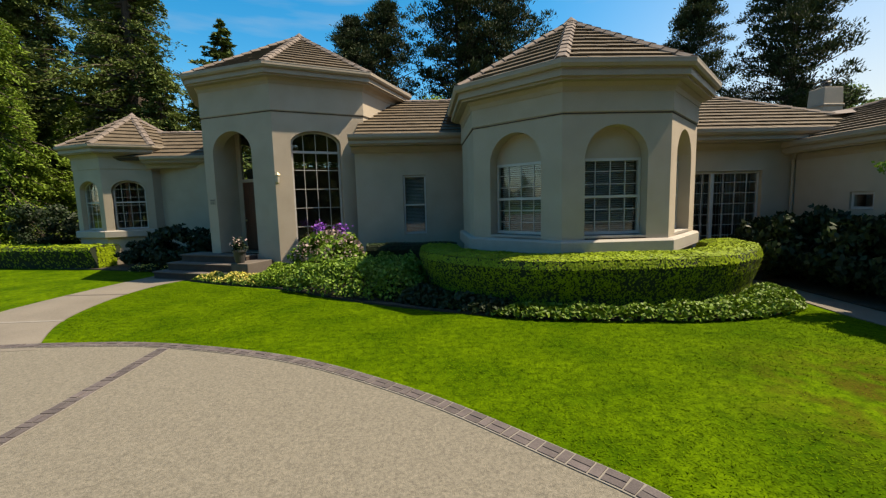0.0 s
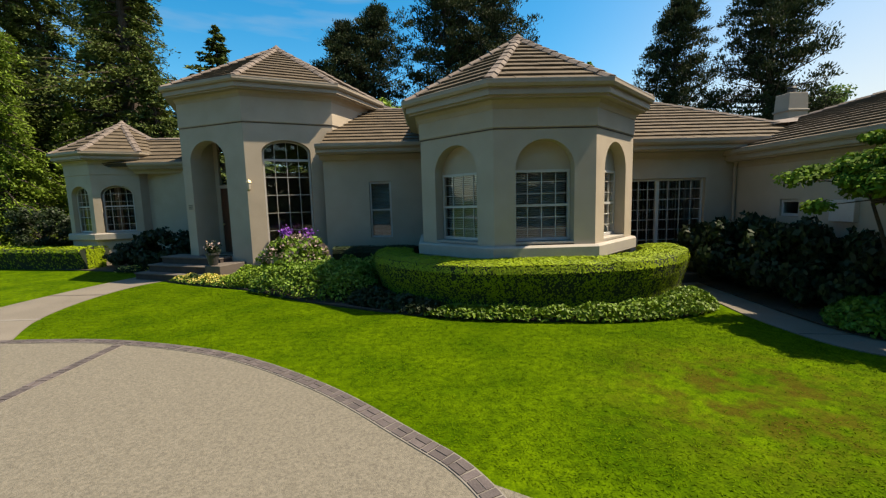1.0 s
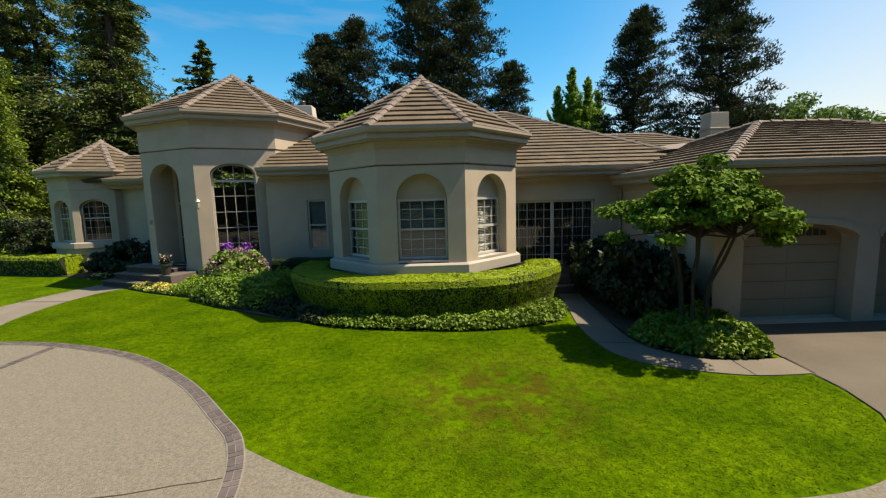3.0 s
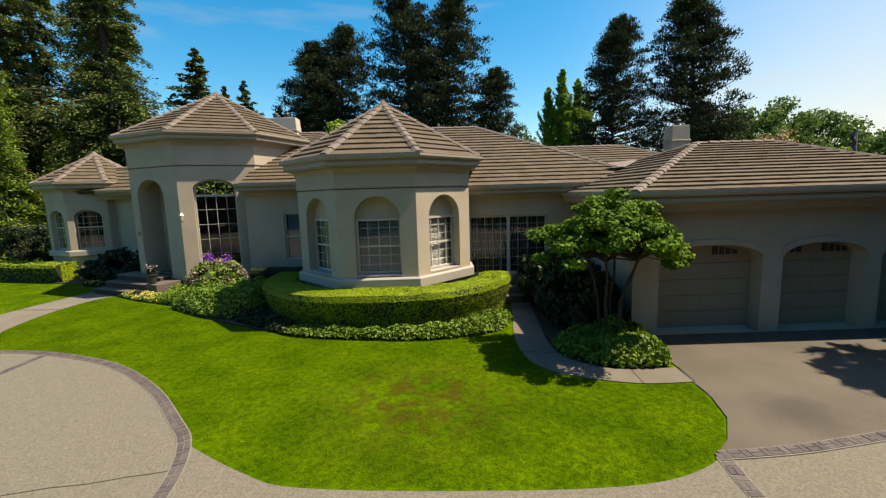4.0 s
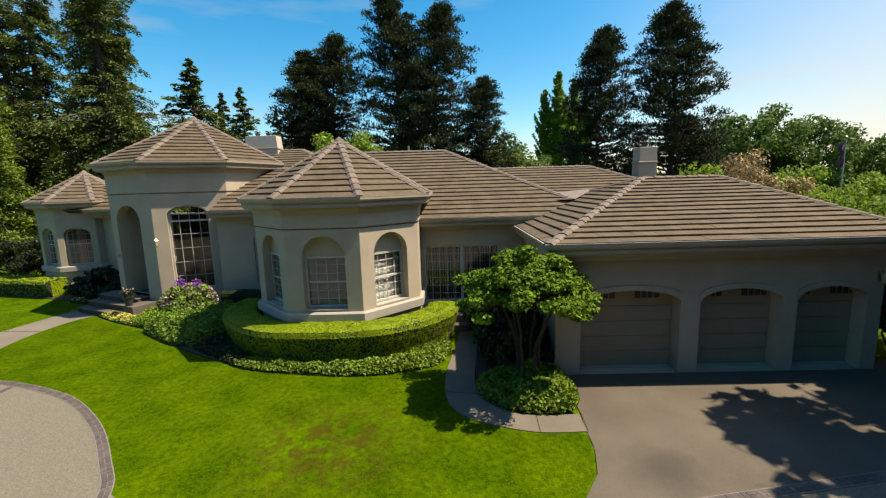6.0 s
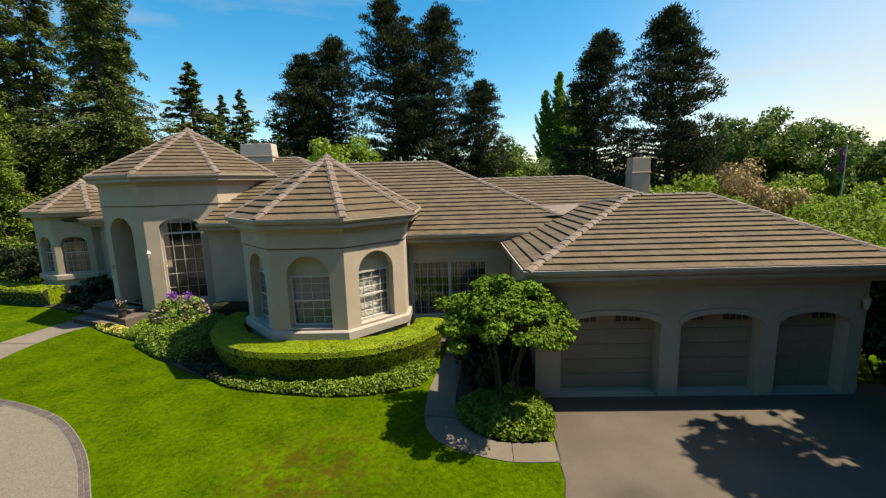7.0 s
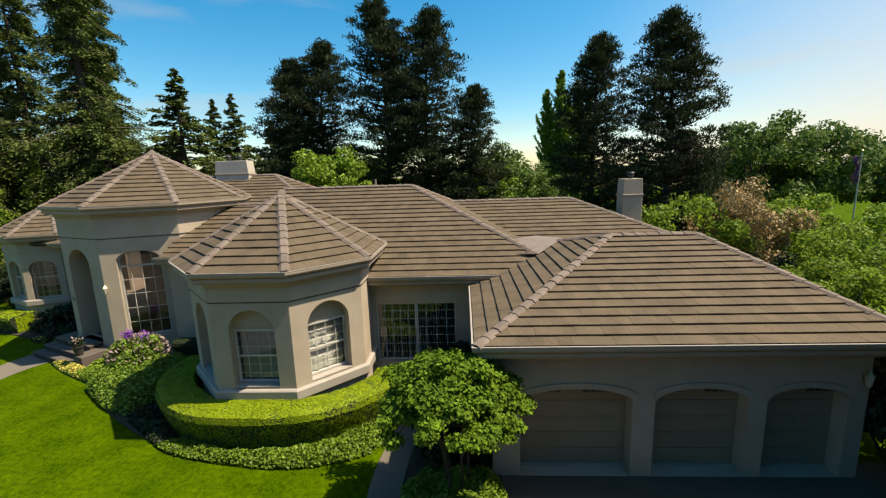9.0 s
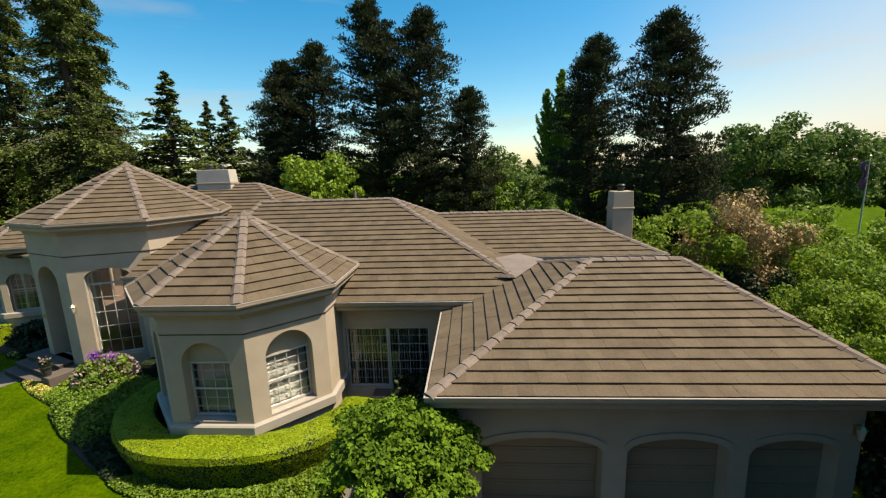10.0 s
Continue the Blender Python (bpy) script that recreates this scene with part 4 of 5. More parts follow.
def chimney(x, y, z0, z1, w, d, flues, label, mat):
    ch = thing("chimney", label, "chimney", at=(x, y, z0))
    bm = bmesh.new()
    prism(bm, [(x - w / 2, y - d / 2), (x + w / 2, y - d / 2), (x + w / 2, y + d / 2), (x - w / 2, y + d / 2)], z0, z1 - 0.85)
    part("chimney_body", bm, mat, ch, bevel=0.02)
    bm = bmesh.new()
    box(bm, x - w / 2 - 0.04, x + w / 2 + 0.04, y - d / 2 - 0.04, y + d / 2 + 0.04, z1 - 0.86, z1 - 0.76)
    part("band", bm, TRIM, ch, bevel=0.015)
    bm = bmesh.new()
    v = box(bm, x - w / 2 + 0.0, x + w / 2 - 0.0, y - d / 2, y + d / 2, z1 - 0.76, z1)
    for q in v:
        if q.co.z > z1 - 0.1:
            q.co.x = x + (q.co.x - x) * 0.94
            q.co.y = y + (q.co.y - y) * 0.94
    part("shaft", bm, mat, ch, bevel=0.015)
    for dx in flues:
        bm = bmesh.new()
        for r0, a, b in ((0.13, 0, 0.12), (0.17, 0.12, 0.2)):
            bmesh.ops.create_cone(bm, cap_ends=True, segments=14, radius1=r0, radius2=r0, depth=b - a, matrix=Matrix.Translation((x + dx, y, z1 + (a + b) / 2)))
        bmesh.ops.create_cone(bm, cap_ends=True, segments=8, radius1=0.05, radius2=0.05, depth=0.1, matrix=Matrix.Translation((x + dx, y, z1 + 0.23)))
        flue = part("flue", bm, DARK, ch, "round metal flue")
        bm = bmesh.new()
        bmesh.ops.create_cone(bm, cap_ends=True, segments=14, radius1=0.20, radius2=0.16, depth=0.06, matrix=Matrix.Translation((x + dx, y, z1 + 0.30)))
        part("cap", bm, DARK, flue)
    return ch


chimney(18.22, 19.8, 3.0, 7.22, 0.96, 0.85, (0.0,), "beige stucco chimney with a round metal cap", STUCCO)
chimney(-4.4, 23.9, 7.0, 8.95, 2.1, 0.9, (-0.35, 0.35), "broad pale chimney with two metal flues", PALESTONE)

# ---- front steps ----
sm, sl = facet(ent_c[1], ent_c[2])
steps = thing("front_steps", "stone front steps leading up to the entrance", "steps", kind="structure", at=sm @ Vector((1.3, -0.8, 0)))
for i, (d, z) in enumerate(((0.5, 0.78), (0.85, 0.52), (1.2, 0.26))):
    bm = bmesh.new()
    box(bm, -0.9 - 0.25 * i, 2.05, -d, 0.3 if i == 0 else -0.3, 0.0, z - 0.05, sm)
    part("riser", bm, SHADERISER, steps, "brown brick riser with shade in its dark colour")
    bm = bmesh.new()
    box(bm, -0.94 - 0.25 * i, 2.06, -d - 0.04, 0.3 if i == 0 else -0.3, z - 0.05, z, sm)
    part("tread", bm, STEP, steps, bevel=0.012)
bm = bmesh.new()
box(bm, 2.06, 2.75, -1.15, -0.02, 0, 0.62, sm)
part("cheek", bm, STEP, steps, bevel=0.015)


# ---- plants ----
def tube(bm, pts, r0, r1, sides=6):
    """A tapered round limb through the points."""
    rings = []
    for i, p in enumerate(pts):
        p = Vector(p)
        d = (Vector(pts[min(i + 1, len(pts) - 1)]) - Vector(pts[max(i - 1, 0)])).normalized()
        q = d.to_track_quat("Z", "Y")
        r = r0 + (r1 - r0) * i / (len(pts) - 1)
        rings.append([bm.verts.new(p + q @ Vector((r * math.cos(2 * math.pi * k / sides), r * math.sin(2 * math.pi * k / sides), 0))) for k in range(sides)])
    for a, b in zip(rings, rings[1:]):
        for k in range(sides):
            bm.faces.new((a[k], a[(k + 1) % sides], b[(k + 1) % sides], b[k]))
    bm.faces.new(rings[0][::-1])
    bm.faces.new(rings[-1])


def leaf_mesh(name, centres, size, mat, rng, up=0.3, long=1.6, droop=0.0, face=0.0):
    """Many small pointed leaves: an array of centres, each with an outward way. face: how far they turn their blades outwards."""
    n = len(centres)
    c, way = centres[:, :3], centres[:, 3:]
    ax = way + rng.normal(0, 0.55, (n, 3))
    ax[:, 2] += up - droop
    ax /= np.linalg.norm(ax, axis=1)[:, None] + 1e-9
    if np.any(face):
        nrm = way / (np.linalg.norm(way, axis=1)[:, None] + 1e-9) + rng.normal(0, 1, (n, 3)) * (1 - np.broadcast_to(face, n))[:, None]
        ax = np.cross(nrm, rng.normal(0, 1, (n, 3)))
        ax /= np.linalg.norm(ax, axis=1)[:, None] + 1e-9
        side = np.cross(ax, nrm)
    else:
        side = np.cross(ax, rng.normal(0, 0.6, (n, 3)) + np.array((0, 0, 1.0)))
    side /= np.linalg.norm(side, axis=1)[:, None] + 1e-9
    s = size * rng.uniform(0.6, 1.35, (n, 1))
    v = np.stack([c - ax * s * long * 0.5, c + side * s * 0.5, c + ax * s * long * 0.5, c - side * s * 0.5], 1).reshape(-1, 3)
    me = bpy.data.meshes.new(name)
    me.vertices.add(4 * n)
    me.vertices.foreach_set("co", v.ravel())
    me.loops.add(4 * n)
    me.loops.foreach_set("vertex_index", np.arange(4 * n))
    me.polygons.add(n)
    me.polygons.foreach_set("loop_start", np.arange(0, 4 * n, 4))
    me.polygons.foreach_set("loop_total", np.full(n, 4))
    me.update(calc_edges=True)
    me.validate()
    me.materials.append(mat)
    return me


def conifer(name, label, category, h, r, mat, seed, kind="fir", base=0.1, leaves=9000, size=0.42, bark=None):
    """A conifer of height h and crown radius r at the origin: trunk, limbs, sprays of needles."""
    rng = np.random.default_rng(seed)
    rnd = random.Random(seed)
    ob = thing(name, label, category)
    bm = bmesh.new()
    lean = [rnd.uniform(-0.012, 0.012) * h for _ in range(2)]
    trunk = [(lean[0] * (k / 6) ** 2, lean[1] * (k / 6) ** 2, h * k / 6) for k in range(7)]
    tube(bm, trunk, 0.018 * h, 0.02, 8)
    n_limb = {"fir": 300, "pine": 240, "cedar": 300, "spruce": 240, "poplar": 260}[kind]
    cen = []
    per = leaves // n_limb
    for i in range(n_limb):
        t = base + (1 - base) * (i + rnd.random()) / n_limb
        z = h * t
        if kind == "pine":
            q = (t - base) / (1 - base)
            prof = (1 - q) ** 0.55 * min(1, 0.55 + 1.6 * q) * (0.92 + 0.16 * math.sin(17 * t + seed)) + 0.05
            rise, dr = rnd.uniform(0.05, 0.45), 0.0
        elif kind == "fir":
            prof = (1 - t) ** 0.62 * (0.85 + 0.2 * math.sin(13 * t + seed)) + 0.03
            rise, dr = rnd.uniform(-0.3, 0.3), 0.22
        elif kind == "poplar":
            prof = min(1.0, 2.6 * (1 - t)) ** 0.7 * min(1.0, 0.4 + 3 * t) * (0.85 + 0.15 * math.sin(11 * t + seed)) + 0.04
            rise, dr = rnd.uniform(1.2, 2.4), 0.0
        elif kind == "spruce":
            prof = (1 - t) ** 0.85 + 0.015
            rise, dr = rnd.uniform(-0.1, 0.25), 0.1
        else:
            prof = (1 - t) ** 0.7 + 0.03
            rise, dr = rnd.uniform(-0.2, 0.1), 0.35
        ln = r * prof * rnd.uniform(0.5, 1.15)
        az = rnd.uniform(0, 2 * math.pi)
        if kind in ("fir", "cedar"):
            ln *= 0.92 + 0.8 * noise.noise(Vector((1.2 * math.cos(az), 1.2 * math.sin(az), 0.3 * z + seed)))
        way = Vector((math.cos(az), math.sin(az), rise))
        o = Vector((lean[0] * t * t, lean[1] * t * t, z))
        pts = [o + way * ln * k / 3 + Vector((0, 0, -dr * ln * (k / 3) ** 2)) for k in range(4)]
        tube(bm, pts, 0.006 * h * (1.1 - t) + 0.015, 0.01, 4)
        k = max(6, int(per * (0.35 + 1.3 * prof)))
        s = rng.uniform(0.22, 1.05, k) ** 0.75
        wid = ln * (0.13 if kind != "pine" else 0.16) * (1.15 - 0.55 * s) + 0.05
        across = np.array((-way.y, way.x, 0))
        p = np.array(o)[None] + np.array(way)[None] * (ln * s)[:, None]
        p += across[None] * (rng.normal(0, 1, k) * wid)[:, None]
        p[:, 2] += -dr * ln * s ** 2 + rng.normal(0, 1, k) * wid * (0.35 if kind != "pine" else 0.6)
        if kind in ("fir", "cedar"):
            p[:, 2] -= np.abs(rng.normal(0, 0.5, k)) * (0.3 + 0.1 * ln)
        w = np.tile(np.array((way.x, way.y, 0.0)), (k, 1)) + across[None] * rng.normal(0, 0.6, (k, 1))
        cen.append(np.concatenate([p, w], 1))
    part("trunk", bm, bark or BARK, ob)
    me = leaf_mesh("crown", np.concatenate(cen), size, mat, rng, up=0.25 if kind == "pine" else -0.3, long=2.8)
    link("crown", me, mat, ob)
    return ob


def tufted_pine(name, label, h, r, seed, base=0.2, tufts=170, mat=None):
    """A pine with a bare lower trunk, rising limbs and separate tufts of needles, in an uneven rounded crown."""
    rng = np.random.default_rng(seed)
    rnd = random.Random(seed)
    ob = thing(name, label, "tree")
    bm = bmesh.new()
    sway = [(0.012 * h * math.sin(seed + 0.9 * k), 0.012 * h * math.cos(2 * seed + 0.8 * k), h * k / 7) for k in range(8)]
    tube(bm, sway, 0.016 * h, 0.03, 8)
    cen = []
    for i in range(tufts):
        q = (i + rnd.random()) / tufts
        z = h * (base + (1 - base) * q)
        az = rnd.uniform(0, 2 * math.pi)
        lobe = 0.97 + 0.5 * noise.noise(Vector((1.1 * math.cos(az), 1.1 * math.sin(az), 0.22 * z + seed)))
        prof = (0.74 + 0.5 * q) if q < 0.42 else 0.95 * ((1 - q) / 0.58) ** 0.62 + 0.04
        ln = max(0.5, r * prof * lobe * rnd.uniform(0.7, 1.08))
        k = z / h * 7
        a = Vector(sway[min(6, int(k))]).lerp(Vector(sway[min(6, int(k)) + 1]), k - min(6, int(k)))
        way = Vector((math.cos(az), math.sin(az), rnd.uniform(-0.1, 0.25)))
        pts = [a + way * ln * s + Vector((0, 0, 0.18 * ln * s * s)) for s in (0, 0.4, 0.75, 1.0)]
        tube(bm, pts, 0.05 + 0.05 * (1 - q), 0.015, 4)
        for s in (0.3, 0.55, 0.78, 1.0, 1.0):
            side = Vector((-way.y, way.x, 0)) * rnd.uniform(-0.3, 0.3) * ln * (1.2 - 0.6 * s)
            c = a + way * ln * s + side + Vector((0, 0, 0.18 * ln * s * s + rnd.uniform(-0.1, 0.35)))
            n = rnd.randint(46, 66)
            d = rng.normal(0, 1, (n, 3))
            d /= np.linalg.norm(d, axis=1)[:, None]
            d[:, 2] = np.abs(d[:, 2]) * 0.9 - 0.15
            rad = rnd.uniform(0.5, 0.95) * r / 4.5
            cen.append(np.concatenate([np.array(c)[None] + d * rad * rng.uniform(0.25, 1.0, (n, 1)) * np.array((1.05, 1.05, 0.95)), d + np.array((0.3 * way.x, 0.3 * way.y, 0.5))], 1))
    part("trunk", bm, BARK, ob)
    link("crown", leaf_mesh("crown", np.concatenate(cen), 0.09, mat or FIRDARK, rng, 0.2, 2.8), mat or FIRDARK, ob)
    return ob


def broadleaf(name, label, category, h, r, mat, seed, leaves=9000, size=0.3, low=0.25, trunks=1, flat=1.0, bark=None, clumps=46):
    """A broad-leaved tree or shrub: trunk, forking limbs, a crown of leaf clumps with gaps."""
    rng = np.random.default_rng(seed)
    rnd = random.Random(seed)
    ob = thing(name, label, category)
    bm = bmesh.new()
    cz, rz = h * (1 + low) / 2, h * (1 - low) / 2
    heads = []
    for i in range(clumps):
        az, el = rnd.uniform(0, 2 * math.pi), math.asin(rnd.uniform(-0.75, 1))
        q = rnd.uniform(0.55, 1.0)
        heads.append(Vector((r * q * math.cos(az) * math.cos(el), r * q * math.sin(az) * math.cos(el), cz + rz * q * math.sin(el) * flat)))
    for k in range(trunks):
        a = 2 * math.pi * k / trunks + 0.4
        s = 0.05 * r if trunks > 1 else 0
        foot = Vector((s * math.cos(a) * 2, s * math.sin(a) * 2, 0))
        fork = Vector((s * math.cos(a) * 6, s * math.sin(a) * 6, h * (low + 0.12)))
        tube(bm, [foot, foot.lerp(fork, 0.5) + Vector((rnd.uniform(-0.04, 0.04) * r, rnd.uniform(-0.04, 0.04) * r, 0)), fork], 0.028 * h / trunks ** 0.5, 0.018 * h / trunks ** 0.5, 7)
        for j in range(k, clumps, trunks):
            if j % 2 == 0 or clumps < 30:
                tube(bm, [fork, fork.lerp(heads[j], 0.5) + Vector((0, 0, 0.05 * h)), heads[j]], 0.010 * h / trunks ** 0.5, 0.006, 4)
    cen = []
    for q in heads:
        n = leaves // clumps
        d = rng.normal(0, 1, (n, 3))
        d /= np.linalg.norm(d, axis=1)[:, None]
        rad = r * rnd.uniform(0.20, 0.36)
        p = np.array(q)[None] + d * rad * rng.uniform(0.45, 1.0, (n, 1)) * np.array((1, 1, 0.75))[None]
        cen.append(np.concatenate([p, d], 1))
    part("trunk", bm, bark or BARK, ob)
    me = leaf_mesh("crown", np.concatenate(cen), size, mat, rng, up=0.2, long=1.5, face=0.45)
    link("crown", me, mat, ob)
    return ob


def put(ob, x, y, s=1.0, turn=0.0, z=0.0, sz=None):
    ob.matrix_basis = Matrix.Translation((x, y, z)) @ Matrix.Rotation(turn, 4, "Z") @ Matrix.Diagonal((s, s, sz or s, 1))
    return ob


def again(ob, x, y, s=1.0, turn=0.0, sz=None, label=""):
    c = copy_thing(ob, Matrix.Translation((x, y, 0)) @ Matrix.Rotation(turn, 4, "Z"))
    c.scale = (s, s, sz or s)
    return tagged(c, label)


fir = put(conifer("fir_tree", "tall dark green fir with drooping limbs", "tree", 30, 6.6, FIR, 3, "fir", 0.08, 70000, 0.105), -21.6, 33, 1.0)
again(fir, -30.2, 36, 0.92, 1.2)
again(fir, -26.0, 40, 0.95, 5.2)
again(fir, -37, 34, 1.05, 2.1)
again(fir, -31, 44, 1.0, 4.0)
cedar = put(conifer("cedar_tree", "tall bright green cedar with sweeping branches", "tree", 16, 4.4, FIRBRIGHT, 5, "cedar", 0.02, 42000, 0.085), -25.0, 25.6, 1.0)
again(cedar, -30, 27, 1.15, 1.0)
again(cedar, -23.4, 29.5, 0.62, 3.0)
again(fir, -28.5, 31.5, 0.8, 2.9)
spruce = put(conifer("spruce_tree", "slender blue-green spruce with layered branches", "tree", 18, 5.6, FIR, 8, "spruce", 0.05, 16000, 0.15), -17.7, 38.9, 1.3, sz=1.03)
again(spruce, -18.6, 31, 0.75, 2.0)
again(spruce, -19.4, 48, 0.96, 1.0)
again(spruce, -17.1, 48, 0.99, 2.4)
again(spruce, -14.0, 50, 0.85, 3.4)
again(spruce, -23.5, 46, 0.8, 5.1)
again(spruce, 8.6, 58, 0.6, 0.4)
again(spruce, 11.3, 62, 0.62, 1.4)
pine = put(tufted_pine("pine_tree", "tall dark pine with an uneven open crown", 21, 4.3, 11, 0.2, 200), 2.6, 38, 1.07)
pine_b = put(tufted_pine("pine_tree", "tall dark pine with dense clumped needles", 20, 4.4, 14, 0.06, 230), 20.4, 33, 0.80, sz=0.87)
again(pine, 6.7, 38.5, 1.04, 2.0)
again(pine_b, -6.9, 40, 0.93, 1.1)
again(pine, -4.1, 41, 0.97, 2.2)
again(pine_b, 10.8, 38, 0.76, 0.6)
again(pine_b, 23.9, 28.3, 0.87, 3.0)
again(pine_b, 26.3, 30.0, 0.5, 5.0)
again(pine_b, -8.7, 42, 0.62, 3.3)
poplar = put(conifer("poplar_tree", "narrow pale green poplar", "tree", 17.5, 1.5, LEAFLIGHT, 21, "poplar", 0.03, 22000, 0.12), 24.0, 60, 1.22)
again(poplar, 22.2, 61, 1.09, 1.0)
again(poplar, 26.1, 60, 1.14, 2.0)
again(poplar, 27.8, 61, 1.05, 3.0)
oak = put(broadleaf("maple_tree", "broad green maple with a rounded crown", "tree", 11.5, 4.4, LEAFTREE, 23, 11500, 0.22, 0.22, 1, 1.0), 38.0, 40, 1.07)
again(oak, 44.5, 40.5, 1.0, 1.3)
again(oak, 51.5, 42, 0.85, 2.6)
again(oak, 41.5, 46, 0.95, 4.0)
again(oak, 14.0, 42, 0.9, 5.0)
again(oak, 17.5, 46, 0.75, 0.7)
light = put(broadleaf("birch_tree", "young bright green birch", "tree", 8.5, 2.6, LEAFLIGHT, 29, 11000, 0.15, 0.2, 1, 1.0), -1.2, 32.0, 1.2)
again(light, -0.2, 44, 1.2, 2.0)
again(light, 12.6, 40, 1.05, 4.0)
again(light, 53, 36, 0.9, 1.0)
again(light, 57, 38, 0.8, 2.0)
rust = put(broadleaf("japanese_maple", "rust and green shrub with feathery leaves", "shrub", 4.6, 2.4, LEAFRUST, 31, 15000, 0.085, 0.1, 3, 1.0), 25.0, 21.6, 1.15, sz=1.45)
green = put(broadleaf("garden_shrub", "bright green leafy shrub behind the garage", "shrub", 4.2, 2.2, SHRUB, 33, 11500, 0.09, 0.05, 3, 1.0), 21.8, 21.0, 1.45)
again(green, 28.6, 22.5, 1.4, 1.0)
again(green, 26.5, 17.0, 1.15, 2.0)
again(green, 31.0, 19.5, 1.3, 3.0)
again(green, 24.3, 14.5, 0.95, 4.4)
again(green, 34.5, 24, 1.0, 5.2)
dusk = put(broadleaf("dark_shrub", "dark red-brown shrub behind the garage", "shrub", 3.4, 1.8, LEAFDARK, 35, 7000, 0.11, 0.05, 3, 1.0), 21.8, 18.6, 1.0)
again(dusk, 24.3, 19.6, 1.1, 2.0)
again(dusk, -20.5, 23.5, 0.9, 1.0)
shade = put(broadleaf("shade_tree", "leafy tree beside the drive that casts broken shade", "tree", 7.6, 2.9, SHADELEAF, 37, 15000, 0.27, 0.22, 1, 1.0, clumps=80), 23.7, 3.2, 1.6)
again(shade, 23.8, -2.6, 1.55, 1.4)
again(shade, 26.5, 1.0, 1.6, 2.4)
# spruces out of view, added to thicken the shade on drive and garage
again(spruce, 26.0, 0.6, 0.85, 2.0)
again(spruce, 28.0, -5.0, 1.0, 3.0)
again(spruce, 30.0, -12.0, 1.1, 4.0)

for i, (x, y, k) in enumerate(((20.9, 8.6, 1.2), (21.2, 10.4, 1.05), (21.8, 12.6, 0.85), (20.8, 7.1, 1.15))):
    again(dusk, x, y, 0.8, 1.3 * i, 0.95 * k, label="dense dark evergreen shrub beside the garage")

# trees behind the forecourt, seen in the window glass
back = put(conifer("spruce_tree", "tall spruce on the far side of the forecourt", "tree", 18, 5.6, FIR, 9, "spruce", 0.03, 11000, 0.26), -42, -29, 1.0)
# a row added out of view to block sun and sky from the right
for i, (x, y, w, k) in enumerate(((22.6, 7.4, 0.34, 0.42), (23.4, 6.2, 0.5, 0.52), (24.2, 4.4, 0.6, 0.66), (24.4, 2.2, 0.6, 0.68), (24.6, -0.2, 0.6, 0.66), (24.8, -2.8, 0.62, 0.68), (25.2, -5.6, 0.62, 0.7))):
    again(back, x, y, w, 1.7 * i, k, label="unseen evergreen added to block light from beside the drive")
for i in range(16):
    again(back, -40 + 5.6 * i, -27 - 5 * math.sin(i * 1.7), 1.15 + 0.2 * math.sin(i * 2.3), i * 1.1, 1.4 + 0.2 * math.sin(i * 3.1))

# a far belt of woodland that closes the fields
rng = np.random.default_rng(77)
ring = []
for i in range(260):
    az = rng.uniform(0, 2 * math.pi)
    d = rng.uniform(150, 210)
    h = rng.uniform(7, 13)
    c = np.array((d * math.cos(az), d * math.sin(az), 0))
    k = 220
    p = rng.normal(0, 1, (k, 3)) * np.array((3.4, 3.4, 0))
    z = rng.uniform(0.02, 1, (k, 1))
    p *= (1.05 - z)
    p[:, 2:] = z * h
    ring.append(np.concatenate([p + c, rng.normal(0, 1, (k, 3))], 1))
belt = link("far_woods", leaf_mesh("far_woods", np.concatenate(ring), 1.5, FIR, rng, 0.2, 1.6), FIR)
tagged(belt, "distant dark belt of woodland beyond the fields", "woods", kind="stuff")


